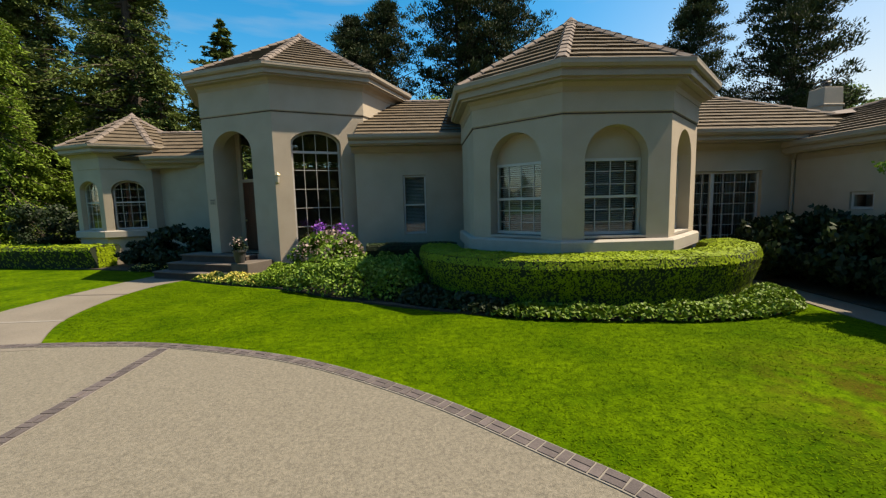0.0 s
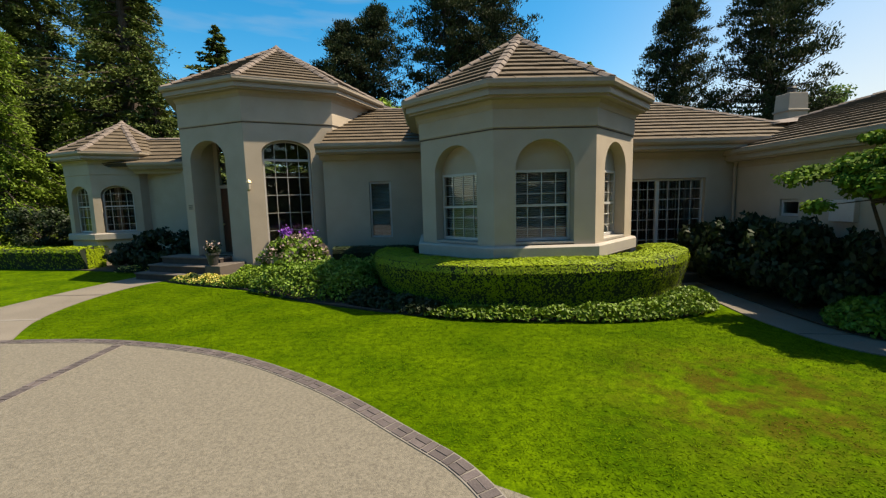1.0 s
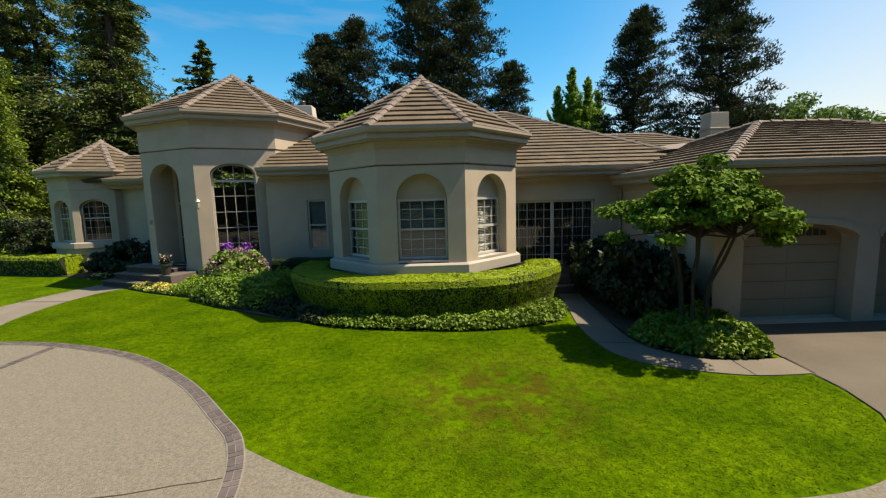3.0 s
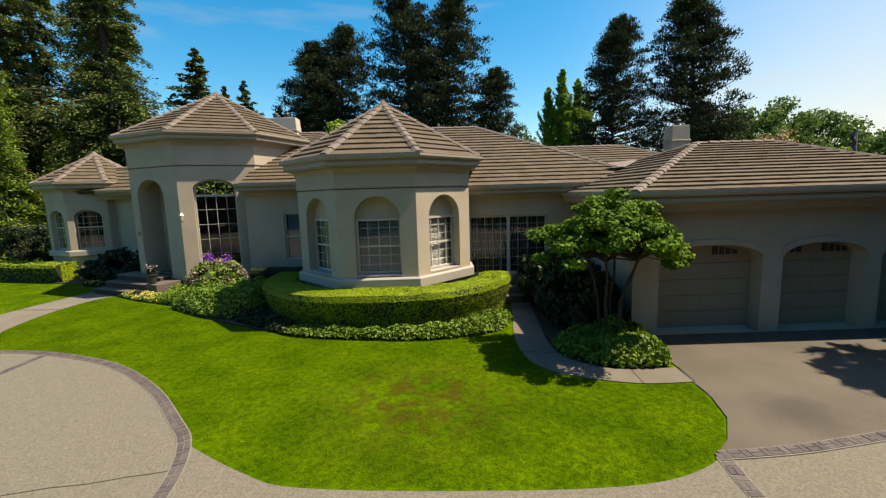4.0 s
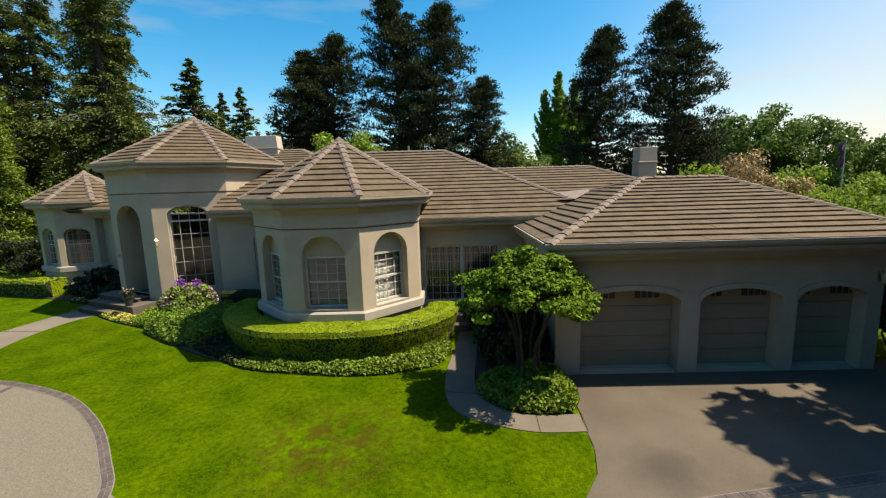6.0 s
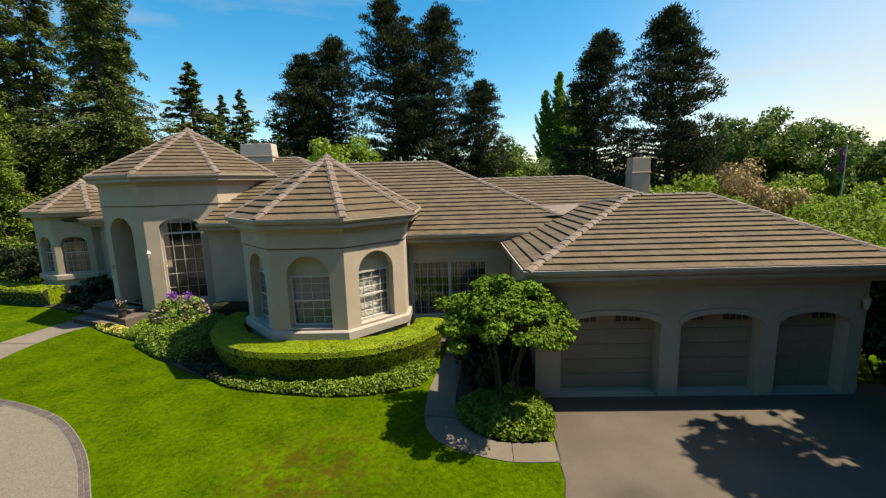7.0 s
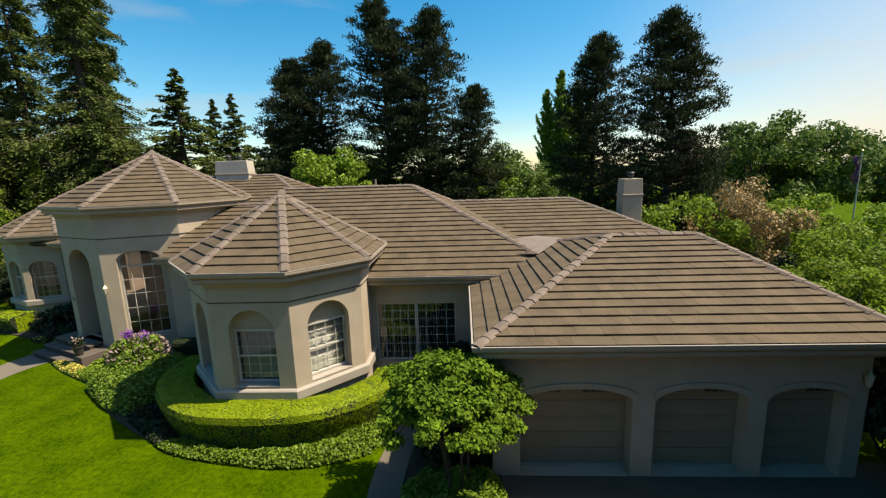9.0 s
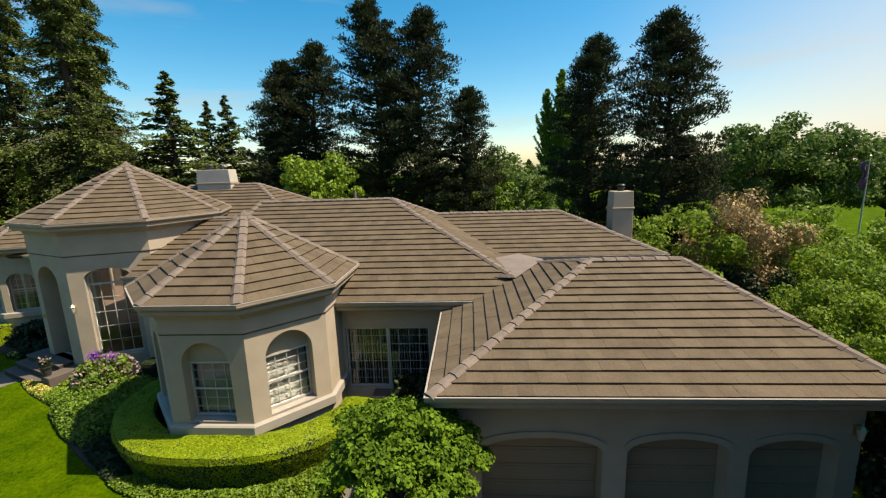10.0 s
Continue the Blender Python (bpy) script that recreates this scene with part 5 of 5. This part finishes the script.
# ---- hedges and beds ----
def hedge(name, line, width, height, mat, label, leaf=0.055, density=900, core=None, z0=0.0, ragged=0.02, seed=1):
    """A clipped hedge along a line: a rounded core, dark for the shade inside, and a skin of small leaves."""
    rng = np.random.default_rng(seed)
    ob = thing(name, label, "hedge", at=(*line[len(line) // 2], z0))
    prof = [(s * width / 2, z0 + height * v) for s, v in ((-0.6, 0), (-0.7, 0.3), (-0.9, 0.6), (-1.0, 0.82), (-0.92, 0.95), (-0.5, 1.0), (0.5, 1.0), (0.92, 0.95), (1.0, 0.82), (0.9, 0.6), (0.7, 0.3), (0.6, 0))]
    rings = [mitred(line, o) for o, _ in prof]
    k, n = len(prof), len(line)
    V = np.array([[(rings[a][i].x, rings[a][i].y, prof[a][1]) for a in range(k)] for i in range(n)])
    bm = bmesh.new()
    vs = [[bm.verts.new(V[i, a]) for a in range(k)] for i in range(n)]
    for i in range(n - 1):
        for a in range(k - 1):
            bm.faces.new((vs[i][a], vs[i + 1][a], vs[i + 1][a + 1], vs[i][a + 1]))
    bm.faces.new(vs[0])
    bm.faces.new(vs[-1][::-1])
    part("core", bm, core or HEDGESHADE, ob)
    cen = []
    for i in range(n - 1):
        for a in range(k - 1):
            q = V[i, a], V[i + 1, a], V[i + 1, a + 1], V[i, a + 1]
            nr = np.cross(q[1] - q[0], q[3] - q[0])
            area = np.linalg.norm(nr)
            nr = nr / (area + 1e-9)
            mid = (q[0] + q[2]) / 2 - np.array([V[i, :, 0].mean(), V[i, :, 1].mean(), z0 + height / 2])
            if nr @ mid < 0:
                nr = -nr
            m = rng.poisson(area * density * (1.25 if nr[2] > 0.3 else 0.75 if nr[2] > -0.1 else 0.3))
            s, t = rng.random((m, 1)), rng.random((m, 1))
            p = q[0] * (1 - s) * (1 - t) + q[1] * s * (1 - t) + q[2] * s * t + q[3] * (1 - s) * t
            wob = np.array([noise.noise(Vector(x) * 2.2) for x in p]).reshape(-1, 1)
            p = p + nr * (rng.uniform(-0.03, 0.035, (m, 1)) + ragged * 1.8 * wob)
            cen.append(np.concatenate([p, np.tile(nr, (m, 1))], 1))
    for e in (0, -1):
        m = int(width * height * density)
        a, b = V[e, 0], V[e, -1]
        s = rng.random((m, 1))
        p = a * (1 - s) + b * s
        p[:, 2] = z0 + rng.random(m) * height * 0.95
        d = V[e, 3] - V[1 if e == 0 else -2, 3]
        d = d / np.linalg.norm(d)
        cen.append(np.concatenate([p + d * rng.uniform(-0.02, 0.04, (m, 1)), np.tile(d, (m, 1))], 1))
    cen = np.concatenate(cen)
    link("leaves", leaf_mesh("leaves", cen, leaf, mat, rng, 0.15, 1.5, face=np.where(cen[:, 5] > 0.3, 0.8, 0.93)), mat, ob)
    return ob


def mound(name, poly, height, mat, label, category, leaf=0.07, count=9000, seed=2, extra=(), lump=0.35):
    """Low plants that fill an outline: leaves over an uneven mound. extra: (material, share, size) of flowers among them."""
    rng = np.random.default_rng(seed)
    P = np.array(poly)
    lo, hi = P.min(0), P.max(0)
    ob = thing(name, label, category, at=(*P.mean(0), 0.04))
    pts = rng.uniform(lo, hi, (count * 4, 2))
    inside = np.zeros(len(pts), bool)
    edge = np.full(len(pts), 9.0)
    for i in range(len(P)):
        a, b = P[i - 1], P[i]
        cross = ((a[1] > pts[:, 1]) != (b[1] > pts[:, 1])) & (pts[:, 0] < (b[0] - a[0]) * (pts[:, 1] - a[1]) / (b[1] - a[1] + 1e-12) + a[0])
        inside ^= cross
        ab = b - a
        t = np.clip(((pts - a) @ ab) / (ab @ ab + 1e-9), 0, 1)
        edge = np.minimum(edge, np.linalg.norm(pts - a - t[:, None] * ab, axis=1))
    pts, edge = pts[inside][:count], edge[inside][:count]
    nz = np.array([noise.noise(Vector((x * 2.3, y * 2.3, seed))) for x, y in pts])
    top = height * np.minimum(1, (edge / (0.25 + 0.3 * height)) ** 0.5) * (1 + lump * nz)
    z = 0.05 + top * rng.uniform(0.35, 1.0, len(pts)) ** 0.5
    c = np.concatenate([pts, z[:, None], rng.normal(0, 0.6, (len(pts), 2)), np.full((len(pts), 1), 0.7)], 1)
    start = 0
    for k, (mt, share, size) in enumerate(extra):
        m = int(len(c) * share)
        f = c[start:start + m].copy()
        f[:, 2] = 0.05 + top[start:start + m] * 1.05
        tagged(link("flowers", leaf_mesh("flowers", f, size, mt, rng, 0.6, 1.0), mt, ob), kind="stuff")
        start += m
    link("foliage", leaf_mesh("foliage", c[start:], leaf, mat, rng, 0.25, 1.5, face=0.5), mat, ob)
    return ob


bay_hedge = smooth_line([(-0.35, 12.6), (-0.3, 11.3), (0.3, 10.3), (1.4, 9.42), (2.6, 9.07), (4.2, 9.05), (5.4, 9.3), (6.4, 9.95), (7.05, 10.8), (7.2, 11.5)], 6)
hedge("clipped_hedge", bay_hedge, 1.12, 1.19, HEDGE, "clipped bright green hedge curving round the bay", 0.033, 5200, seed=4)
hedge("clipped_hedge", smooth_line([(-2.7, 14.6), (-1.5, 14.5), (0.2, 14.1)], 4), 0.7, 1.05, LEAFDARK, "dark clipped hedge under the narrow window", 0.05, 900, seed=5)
hedge("clipped_hedge", smooth_line([(-20.5, 20.2), (-17.5, 19.4), (-14.2, 18.6)], 4), 1.3, 0.95, HEDGE, "clipped green hedge before the far wing", 0.07, 500, seed=6)
mound("ground_cover", smooth_line([(0.5, 8.85), (1.75, 8.36), (4.5, 7.93), (6.28, 8.19), (7.18, 8.8), (7.48, 10.0), (6.8, 9.9), (5.5, 8.95), (4.1, 8.62), (2.6, 8.68), (1.2, 9.15)], 5), 0.3, COVER, "bright green leafy ground cover below the hedge", "ground cover", 0.065, 8000, 11)
# darker leaves than the sunlit stretch: the bay's shade is in the colour
mound("ground_cover", smooth_line([(-1.3, 10.05), (-0.1, 9.27), (0.8, 8.76), (1.3, 9.0), (0.2, 9.9), (-0.5, 11.0), (-1.5, 11.4), (-2.4, 11.2)], 5), 0.3, LEAFDARK, "ground cover with shade put into its dark green colour", "ground cover", 0.09, 3500, 12)
mound("ground_cover", smooth_line([(8.12, 7.2), (8.24, 6.5), (8.8, 5.93), (9.5, 5.7), (10.3, 5.78), (10.68, 6.5), (10.5, 7.6), (9.6, 8.0), (8.7, 7.9)], 5), 0.45, COVER, "bright green ground cover round the small tree", "ground cover", 0.07, 9000, 13)
mound("low_juniper", smooth_line([(-4.8, 12.2), (-2.7, 10.75), (-1.2, 10.4), (-0.6, 12.0), (-0.9, 13.6), (-3.0, 14.3), (-4.6, 13.9)], 5), 0.75, LEAF, "spreading green juniper in the bed", "shrub", 0.06, 16000, 14)
mound("low_juniper", smooth_line([(-6.2, 13.2), (-4.6, 12.5), (-4.0, 13.0), (-4.4, 14.0), (-5.4, 14.1)], 5), 0.6, LEAFLIGHT, "bright green low shrub in the bed", "shrub", 0.06, 6000, 15)
mound("flower_border", smooth_line([(-8.5, 14.45), (-7.0, 13.55), (-5.2, 12.75), (-5.4, 13.3), (-6.6, 14.0), (-7.6, 14.4)], 5), 0.32, LEAF, "yellow flowers edging the bed", "flowers", 0.06, 3600, 16, ((YELLOW, 0.3, 0.06),))
mound("flower_border", smooth_line([(-12.2, 16.9), (-10.6, 16.6), (-9.4, 16.4), (-9.4, 16.8), (-10.6, 17.1), (-12.2, 17.4)], 5), 0.28, LEAFDARK, "small yellow flowers beside the walk", "flowers", 0.06, 1800, 17, ((YELLOW, 0.2, 0.06),))
rhodo = put(broadleaf("rhododendron", "rhododendron bush with fading pink flowers", "shrub", 1.6, 1.05, LEAF, 41, 5000, 0.11, 0.05, 3, 1.0), -3.8, 13.75, 0.95)
rngf = np.random.default_rng(5)
d = rngf.normal(0, 1, (640, 3))
d /= np.linalg.norm(d, axis=1)[:, None]
d[:, 2] = np.abs(d[:, 2])
f = np.concatenate([d * np.array((1.08, 1.08, 0.85)) + np.array((-3.8, 13.75, 0.75)), d], 1)
tagged(link("faded_bloom", leaf_mesh("faded_bloom", f, 0.085, PALEPETAL, rngf, 0.2, 1.1), PALEPETAL, rhodo), kind="stuff")
pc = rngf.normal(0, 0.10, (150, 3)) + np.where(rngf.random((150, 1)) < 0.6, np.array((-4.05, 13.6, 1.68)), np.array((-3.35, 13.7, 1.64)))
tagged(link("purple_bloom", leaf_mesh("purple_bloom", np.concatenate([pc, rngf.normal(0, 1, (150, 3))], 1), 0.075, PURPLE, rngf, 0.2, 1.1), PURPLE, rhodo), kind="stuff")
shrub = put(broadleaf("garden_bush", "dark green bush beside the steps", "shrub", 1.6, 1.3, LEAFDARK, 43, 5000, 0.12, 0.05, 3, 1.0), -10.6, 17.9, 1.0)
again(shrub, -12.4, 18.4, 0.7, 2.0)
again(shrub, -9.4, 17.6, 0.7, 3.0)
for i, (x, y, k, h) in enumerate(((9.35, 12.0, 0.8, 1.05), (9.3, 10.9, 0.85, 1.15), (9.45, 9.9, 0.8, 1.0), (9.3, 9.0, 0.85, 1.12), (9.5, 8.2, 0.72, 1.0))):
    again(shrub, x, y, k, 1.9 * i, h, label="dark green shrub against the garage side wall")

# the small umbrella-shaped tree by the drive
small = thing("small_maple", "small multi-stemmed tree with a flat umbrella crown", "tree", at=(9.45, 7.0, 0))
rnd = random.Random(9)
rng = np.random.default_rng(9)
bm = bmesh.new()
heads = []
for i in range(140):
    az, q = rnd.uniform(0, 2 * math.pi), math.sqrt(rnd.random())
    edge = 1.0 + 0.16 * math.sin(3 * az + 0.6) + 0.1 * math.sin(5 * az + 2.0)
    drop = -0.75 * max(0.0, math.cos(az - 0.2)) * q ** 3 - 0.45 * max(0.0, -math.cos(az)) * q ** 3
    heads.append(Vector((9.45 + 1.62 * q * edge * math.cos(az), 6.75 + 1.45 * q * edge * math.sin(az), 3.02 + drop + 0.98 * (1 - q * q) * rnd.uniform(0.1, 1.0) + rnd.uniform(-0.4, 0.12))))
twig = bmesh.new()
for k in range(6):
    a = k * 1.05
    foot = Vector((9.45 + 0.22 * math.cos(a), 7.0 + 0.22 * math.sin(a), 0.03))
    knee = foot + Vector((0.09 * math.cos(a) + rnd.uniform(-0.06, 0.06), 0.09 * math.sin(a), 1.25))
    fork = knee + Vector((0.36 * math.cos(a), 0.36 * math.sin(a) - 0.12, 1.05))
    bm = bmesh.new()
    tube(bm, [foot, foot.lerp(knee, 0.5) + Vector((0.04, 0.02, 0)), knee, knee.lerp(fork, 0.5) + Vector((rnd.uniform(-0.06, 0.06), 0, 0)), fork], 0.044, 0.028, 7)
    part("stem", bm, PALEBARK, small)
    for j in range(k, 140, 6):
        tube(twig, [fork, fork.lerp(heads[j], 0.55) + Vector((0, 0, 0.12)), heads[j]], 0.02, 0.006, 4)
tagged(part("twig", twig, PALEBARK, small), kind="stuff")
cen = []
for q in heads:
    n = 280
    d = rng.normal(0, 1, (n, 3))
    d /= np.linalg.norm(d, axis=1)[:, None]
    p = np.array(q) + d * rng.uniform(0.12, rnd.uniform(0.22, 0.4), (n, 1)) * np.array((1, 1, 0.5))
    cen.append(np.concatenate([p, d * np.array((0.7, 0.7, 0.5)) + np.array((0, 0, 0.5))], 1))
link("crown", leaf_mesh("crown", np.concatenate(cen), 0.066, MAPLE, rng, -0.1, 1.5, face=0.55), MAPLE, small)
mound("perennials", smooth_line([(9.0, 7.0), (9.4, 6.7), (9.9, 6.8), (10.1, 7.2), (9.7, 7.4), (9.2, 7.4)], 4), 1.1, LEAFLIGHT, "pale leafy perennials at the tree's foot", "plant", 0.08, 700, 19)

# ---- mown blades on the lawn ----
rng = np.random.default_rng(88)
P = np.array([(-7.6, 8.27), (-5.35, 8.02), (-2.92, 7.1), (-0.9, 5.69), (0.57, 4.22), (1.12, 3.56), (2.36, 2.72), (3.3, 2.34), (5.9, 2.15), (7.9, 2.17), (8.97, 2.47), (9.65, 3.0), (10.1, 3.63), (10.3, 4.42), (10.34, 4.98), (9.4, 4.97), (8.48, 5.25), (7.7, 5.7), (7.3, 6.5), (7.25, 8.0), (7.1, 8.6), (4.5, 7.95), (1.8, 8.4), (-2.3, 10.8), (-5, 12.45), (-8.5, 14.3), (-9.22, 13.9), (-9.24, 12), (-8.7, 9.9)])
pts = rng.uniform(P.min(0), P.max(0), (290000, 2))
inside = np.zeros(len(pts), bool)
for i in range(len(P)):
    a, b = P[i - 1], P[i]
    inside ^= ((a[1] > pts[:, 1]) != (b[1] > pts[:, 1])) & (pts[:, 0] < (b[0] - a[0]) * (pts[:, 1] - a[1]) / (b[1] - a[1] + 1e-12) + a[0])
pts = pts[inside]
bare = rng.random(len(pts)) > 0.92 * np.clip(1.4 - np.hypot((pts[:, 0] - 4.7) / 2.0, (pts[:, 1] - 4.8) / 1.1), 0, 1)
pts = pts[bare]
c = np.concatenate([pts, np.full((len(pts), 1), 0.008), rng.normal(0, 0.45, (len(pts), 2)), np.ones((len(pts), 1))], 1)
blades = link("grass", leaf_mesh("grass", c, 0.009, GRASS, rng, 0.4, 4.8, face=0.88), GRASS)
tagged(blades, "short mown blades of grass on the lawn", "grass", kind="stuff")

# ---- small things ----
pot = thing("flower_pot", "dark glazed pot with pale flowers on the steps", "flower pot", at=sm @ Vector((2.3, -1.0, 0.62)))
pm = sm @ Matrix.Translation((2.3, -1.0, 0.62))
bm = bmesh.new()
for z0, z1, r0, r1 in ((0.0, 0.36, 0.13, 0.2), (0.36, 0.42, 0.225, 0.225)):
    bmesh.ops.create_cone(bm, cap_ends=True, segments=18, radius1=r0, radius2=r1, depth=z1 - z0, matrix=pm @ Matrix.Translation((0, 0, (z0 + z1) / 2)))
part("bowl", bm, DARK, pot)
d = rng.normal(0, 1, (260, 3)) * np.array((0.1, 0.1, 0.1)) + np.array(pm @ Vector((0, 0, 0.54)))
tagged(link("plant", leaf_mesh("plant", np.concatenate([d, rng.normal(0, 1, (260, 3))], 1), 0.06, LEAFDARK, rng), LEAFDARK, pot), kind="stuff")
d = rng.normal(0, 1, (40, 3)) * np.array((0.1, 0.1, 0.09)) + np.array(pm @ Vector((0, 0, 0.64)))
tagged(link("bloom", leaf_mesh("bloom", np.concatenate([d, rng.normal(0, 1, (40, 3))], 1), 0.07, PALEPETAL, rng), PALEPETAL, pot), kind="stuff")


def wall_lantern(m, label):
    """A lantern on a bracket; m: its place on the wall, y into the wall."""
    la = thing("wall_lantern", label, "lamp", "wall lanterns", at=m.translation)
    bm = bmesh.new()
    box(bm, -0.05, 0.05, -0.02, 0.0, -0.12, 0.12, m)
    box(bm, -0.015, 0.015, -0.14, -0.02, 0.09, 0.12, m)
    part("bracket", bm, BRASS, la)
    bm = bmesh.new()
    bmesh.ops.create_cone(bm, cap_ends=True, segments=6, radius1=0.055, radius2=0.09, depth=0.24, matrix=m @ Matrix.Translation((0, -0.16, -0.02)))
    part("glass", bm, FROST, la, "frosted glass")
    for z, a, b, h in ((0.15, 0.11, 0.02, 0.1), (-0.16, 0.03, 0.06, 0.05), (0.22, 0.02, 0.02, 0.05)):
        bm = bmesh.new()
        bmesh.ops.create_cone(bm, cap_ends=True, segments=6, radius1=a, radius2=b, depth=h, matrix=m @ Matrix.Translation((0, -0.16, z)))
        part("cap", bm, BRASS, la)
    return la


wm, _ = facet(ent_c[2], ent_c[3])
wall_lantern(wm @ Matrix.Translation((0.06, 0, 3.3)), "small brass wall lantern beside the entrance window")
wm, _ = facet((-12.8, 20.4), (-9.2, 19.4))
wall_lantern(wm @ Matrix.Translation((3.0, 0, 3.0)), "small brass wall lantern beyond the entrance")
wm, _ = facet((GX0, GY), (GX1, GY))
wall_lantern(wm @ Matrix.Translation((8.72, 0, 2.7)), "small brass wall lantern beside the garage doors")
pipe = thing("downpipe", "beige downpipe at the corner of the garage", "downpipe", at=(10.3, 12.6, 0))
bm = bmesh.new()
tube(bm, [(10.08, 12.3, 3.8), (10.2, 12.5, 3.6), (10.32, 12.7, 3.4), (10.32, 12.7, 0.05)], 0.045, 0.045, 8)
part("pipe", bm, TRIM, pipe)
flag = thing("flagpole", "white flagpole with a furled flag", "flagpole", at=(40.2, 32.0, 0))
bm = bmesh.new()
tube(bm, [(40.2, 32, 0), (40.2, 32, 4), (40.2, 32, 8.4)], 0.07, 0.04, 10)
part("pole", bm, WHITE, flag)
bm = bmesh.new()
bmesh.ops.create_uvsphere(bm, u_segments=10, v_segments=6, radius=0.1, matrix=Matrix.Translation((40.2, 32, 8.5)))
part("ball", bm, BRASS, flag)
verts, faces = [], []
for i in range(13):
    for j in range(5):
        verts.append((40.1 - 0.09 * j * (1 + 0.4 * math.sin(i * 0.9)), 32 + 0.12 * math.sin(j * 2 + i * 0.5), 8.1 - 0.17 * i))
for i in range(12):
    for j in range(4):
        k = i * 5 + j
        faces.append((k, k + 1, k + 6, k + 5))
FLAG = material("flag_cloth", (0.05, 0.06, 0.16), (0.30, 0.06, 0.08), 1.2, 5, 0.8, 0.1)
raw("cloth", verts, faces, FLAG, flag)
vent = thing("roof_vent", "small metal vent pipe on the roof", "vent", at=(-1.9, 18.0, 8.0))
bm = bmesh.new()
tube(bm, [(5.4, 19.1, 6.8), (5.4, 19.1, 7.6)], 0.06, 0.06, 8)
part("pipe", bm, LEAD, vent)
pstep = thing("patio_steps", "stone steps up to the patio door", "steps", kind="structure", at=(8.1, 12.2, 0))
for i, (y0, z) in enumerate(((11.5, 0.28), (11.85, 0.55), (12.2, 0.8))):
    bm = bmesh.new()
    box(bm, 7.4, 8.9, y0, 12.79, 0.0 if i == 0 else z - 0.27, z)
    part("tread", bm, STEP, pstep, bevel=0.015)

# ---- joints and a crack in the paving ----
def joint(line, z, label):
    """A narrow dark groove along a line."""
    a, b = mitred(line, -0.008), mitred(line, 0.008)
    slab("paving_joint", [tuple(q) for q in a] + [tuple(q) for q in b[::-1]], z, SOIL, label, "joint", thick=0.01)


joint([(9.4, 5.02), (9.45, 5.74)], 0.0245, "narrow joint across the side path")
joint([(10.44, 5.0), (10.52, 5.75)], 0.0285, "narrow joint between path and drive")
joint([(7.32, 6.9), (8.25, 6.75)], 0.0245, "narrow joint across the side path")
rj = random.Random(4)
joint([(1.2 - 0.25 * i, 2.75 - 0.055 * i + rj.uniform(-0.03, 0.03)) for i in range(14)], 0.0165, "thin crack in the forecourt paving")

# ---- brick bands in the paving ----
def brick_mesh(length, width):
    bm = bmesh.new()
    vs = box(bm, -length / 2, length / 2, -width / 2, width / 2, -0.05, 0.0)
    for v in vs:
        if v.co.z > -0.01:
            v.co.x *= 0.96
            v.co.y *= 0.94
    me = bpy.data.meshes.new("brick")
    bm.to_mesh(me)
    bm.free()
    return me


HEADER, STRETCHER = brick_mesh(0.092, 0.19), brick_mesh(0.185, 0.09)


def brick_band(line, z, label, limit=300):
    """Header and paired stretchers in turn along a line, bedded in mortar."""
    pts = [Vector(q) for q in line]
    ob = thing("brick_band", label, "brick edging", kind="structure", at=(*pts[0], 0))
    a, b = mitred(line, -0.11), mitred(line, 0.11)
    bm = bmesh.new()
    prev = None
    for p, q in zip(a, b):
        now = [bm.verts.new((*p, z - 0.008)), bm.verts.new((*q, z - 0.008)), bm.verts.new((*q, z - 0.06)), bm.verts.new((*p, z - 0.06))]
        if prev:
            for i in range(4):
                j = (i + 1) % 4
                bm.faces.new((prev[i], prev[j], now[j], now[i]))
        prev = now
    part("mortar_bed", bm, MORTAR, ob)
    dist, seg, kind, count = 0.06, 0, 0, 0
    acc = 0.0
    while seg < len(pts) - 1 and count < limit:
        d = pts[seg + 1] - pts[seg]
        if dist > acc + d.length:
            acc += d.length
            seg += 1
            continue
        p = pts[seg] + d * ((dist - acc) / d.length)
        m = Matrix.Translation((p.x, p.y, z)) @ Matrix.Rotation(math.atan2(d.y, d.x) + random.uniform(-0.02, 0.02), 4, "Z")
        if kind == 0:
            link("brick", HEADER, BRICK, ob, m=m @ Matrix.Translation((0, 0, random.uniform(-0.003, 0.003))))
            count += 1
            dist += 0.152
        else:
            for s in (-1, 1):
                link("brick", STRETCHER, BRICK, ob, m=m @ Matrix.Translation((0, s * 0.0485, random.uniform(-0.003, 0.003))))
                count += 1
            dist += 0.152
        kind = 1 - kind


brick_band([q for q in BORDER if q[0] > -17], 0.03, "curved brown brick edging between lawn and forecourt")
brick_band(smooth_line([(-5.3, 7.7), (-5.28, 4.0), (-5.25, 0.0), (-5.2, -4.0)]), 0.03, "straight brown brick band across the forecourt")
brick_band(smooth_line([(9.25, 1.2), (9.3, 2.0), (9.4, 2.62)]), 0.03, "brown brick band beside the lawn")
brick_band(smooth_line([(9.4, 2.66), (10.6, 2.74), (12.2, 3.0), (16.5, 3.7), (20, 4.3)]), 0.038, "brown brick band across the drive")

# ---- single roof tiles ----
for verts, faces, parent in SEPARATE:
    raw("roof_tile", verts, faces, TILE, parent)
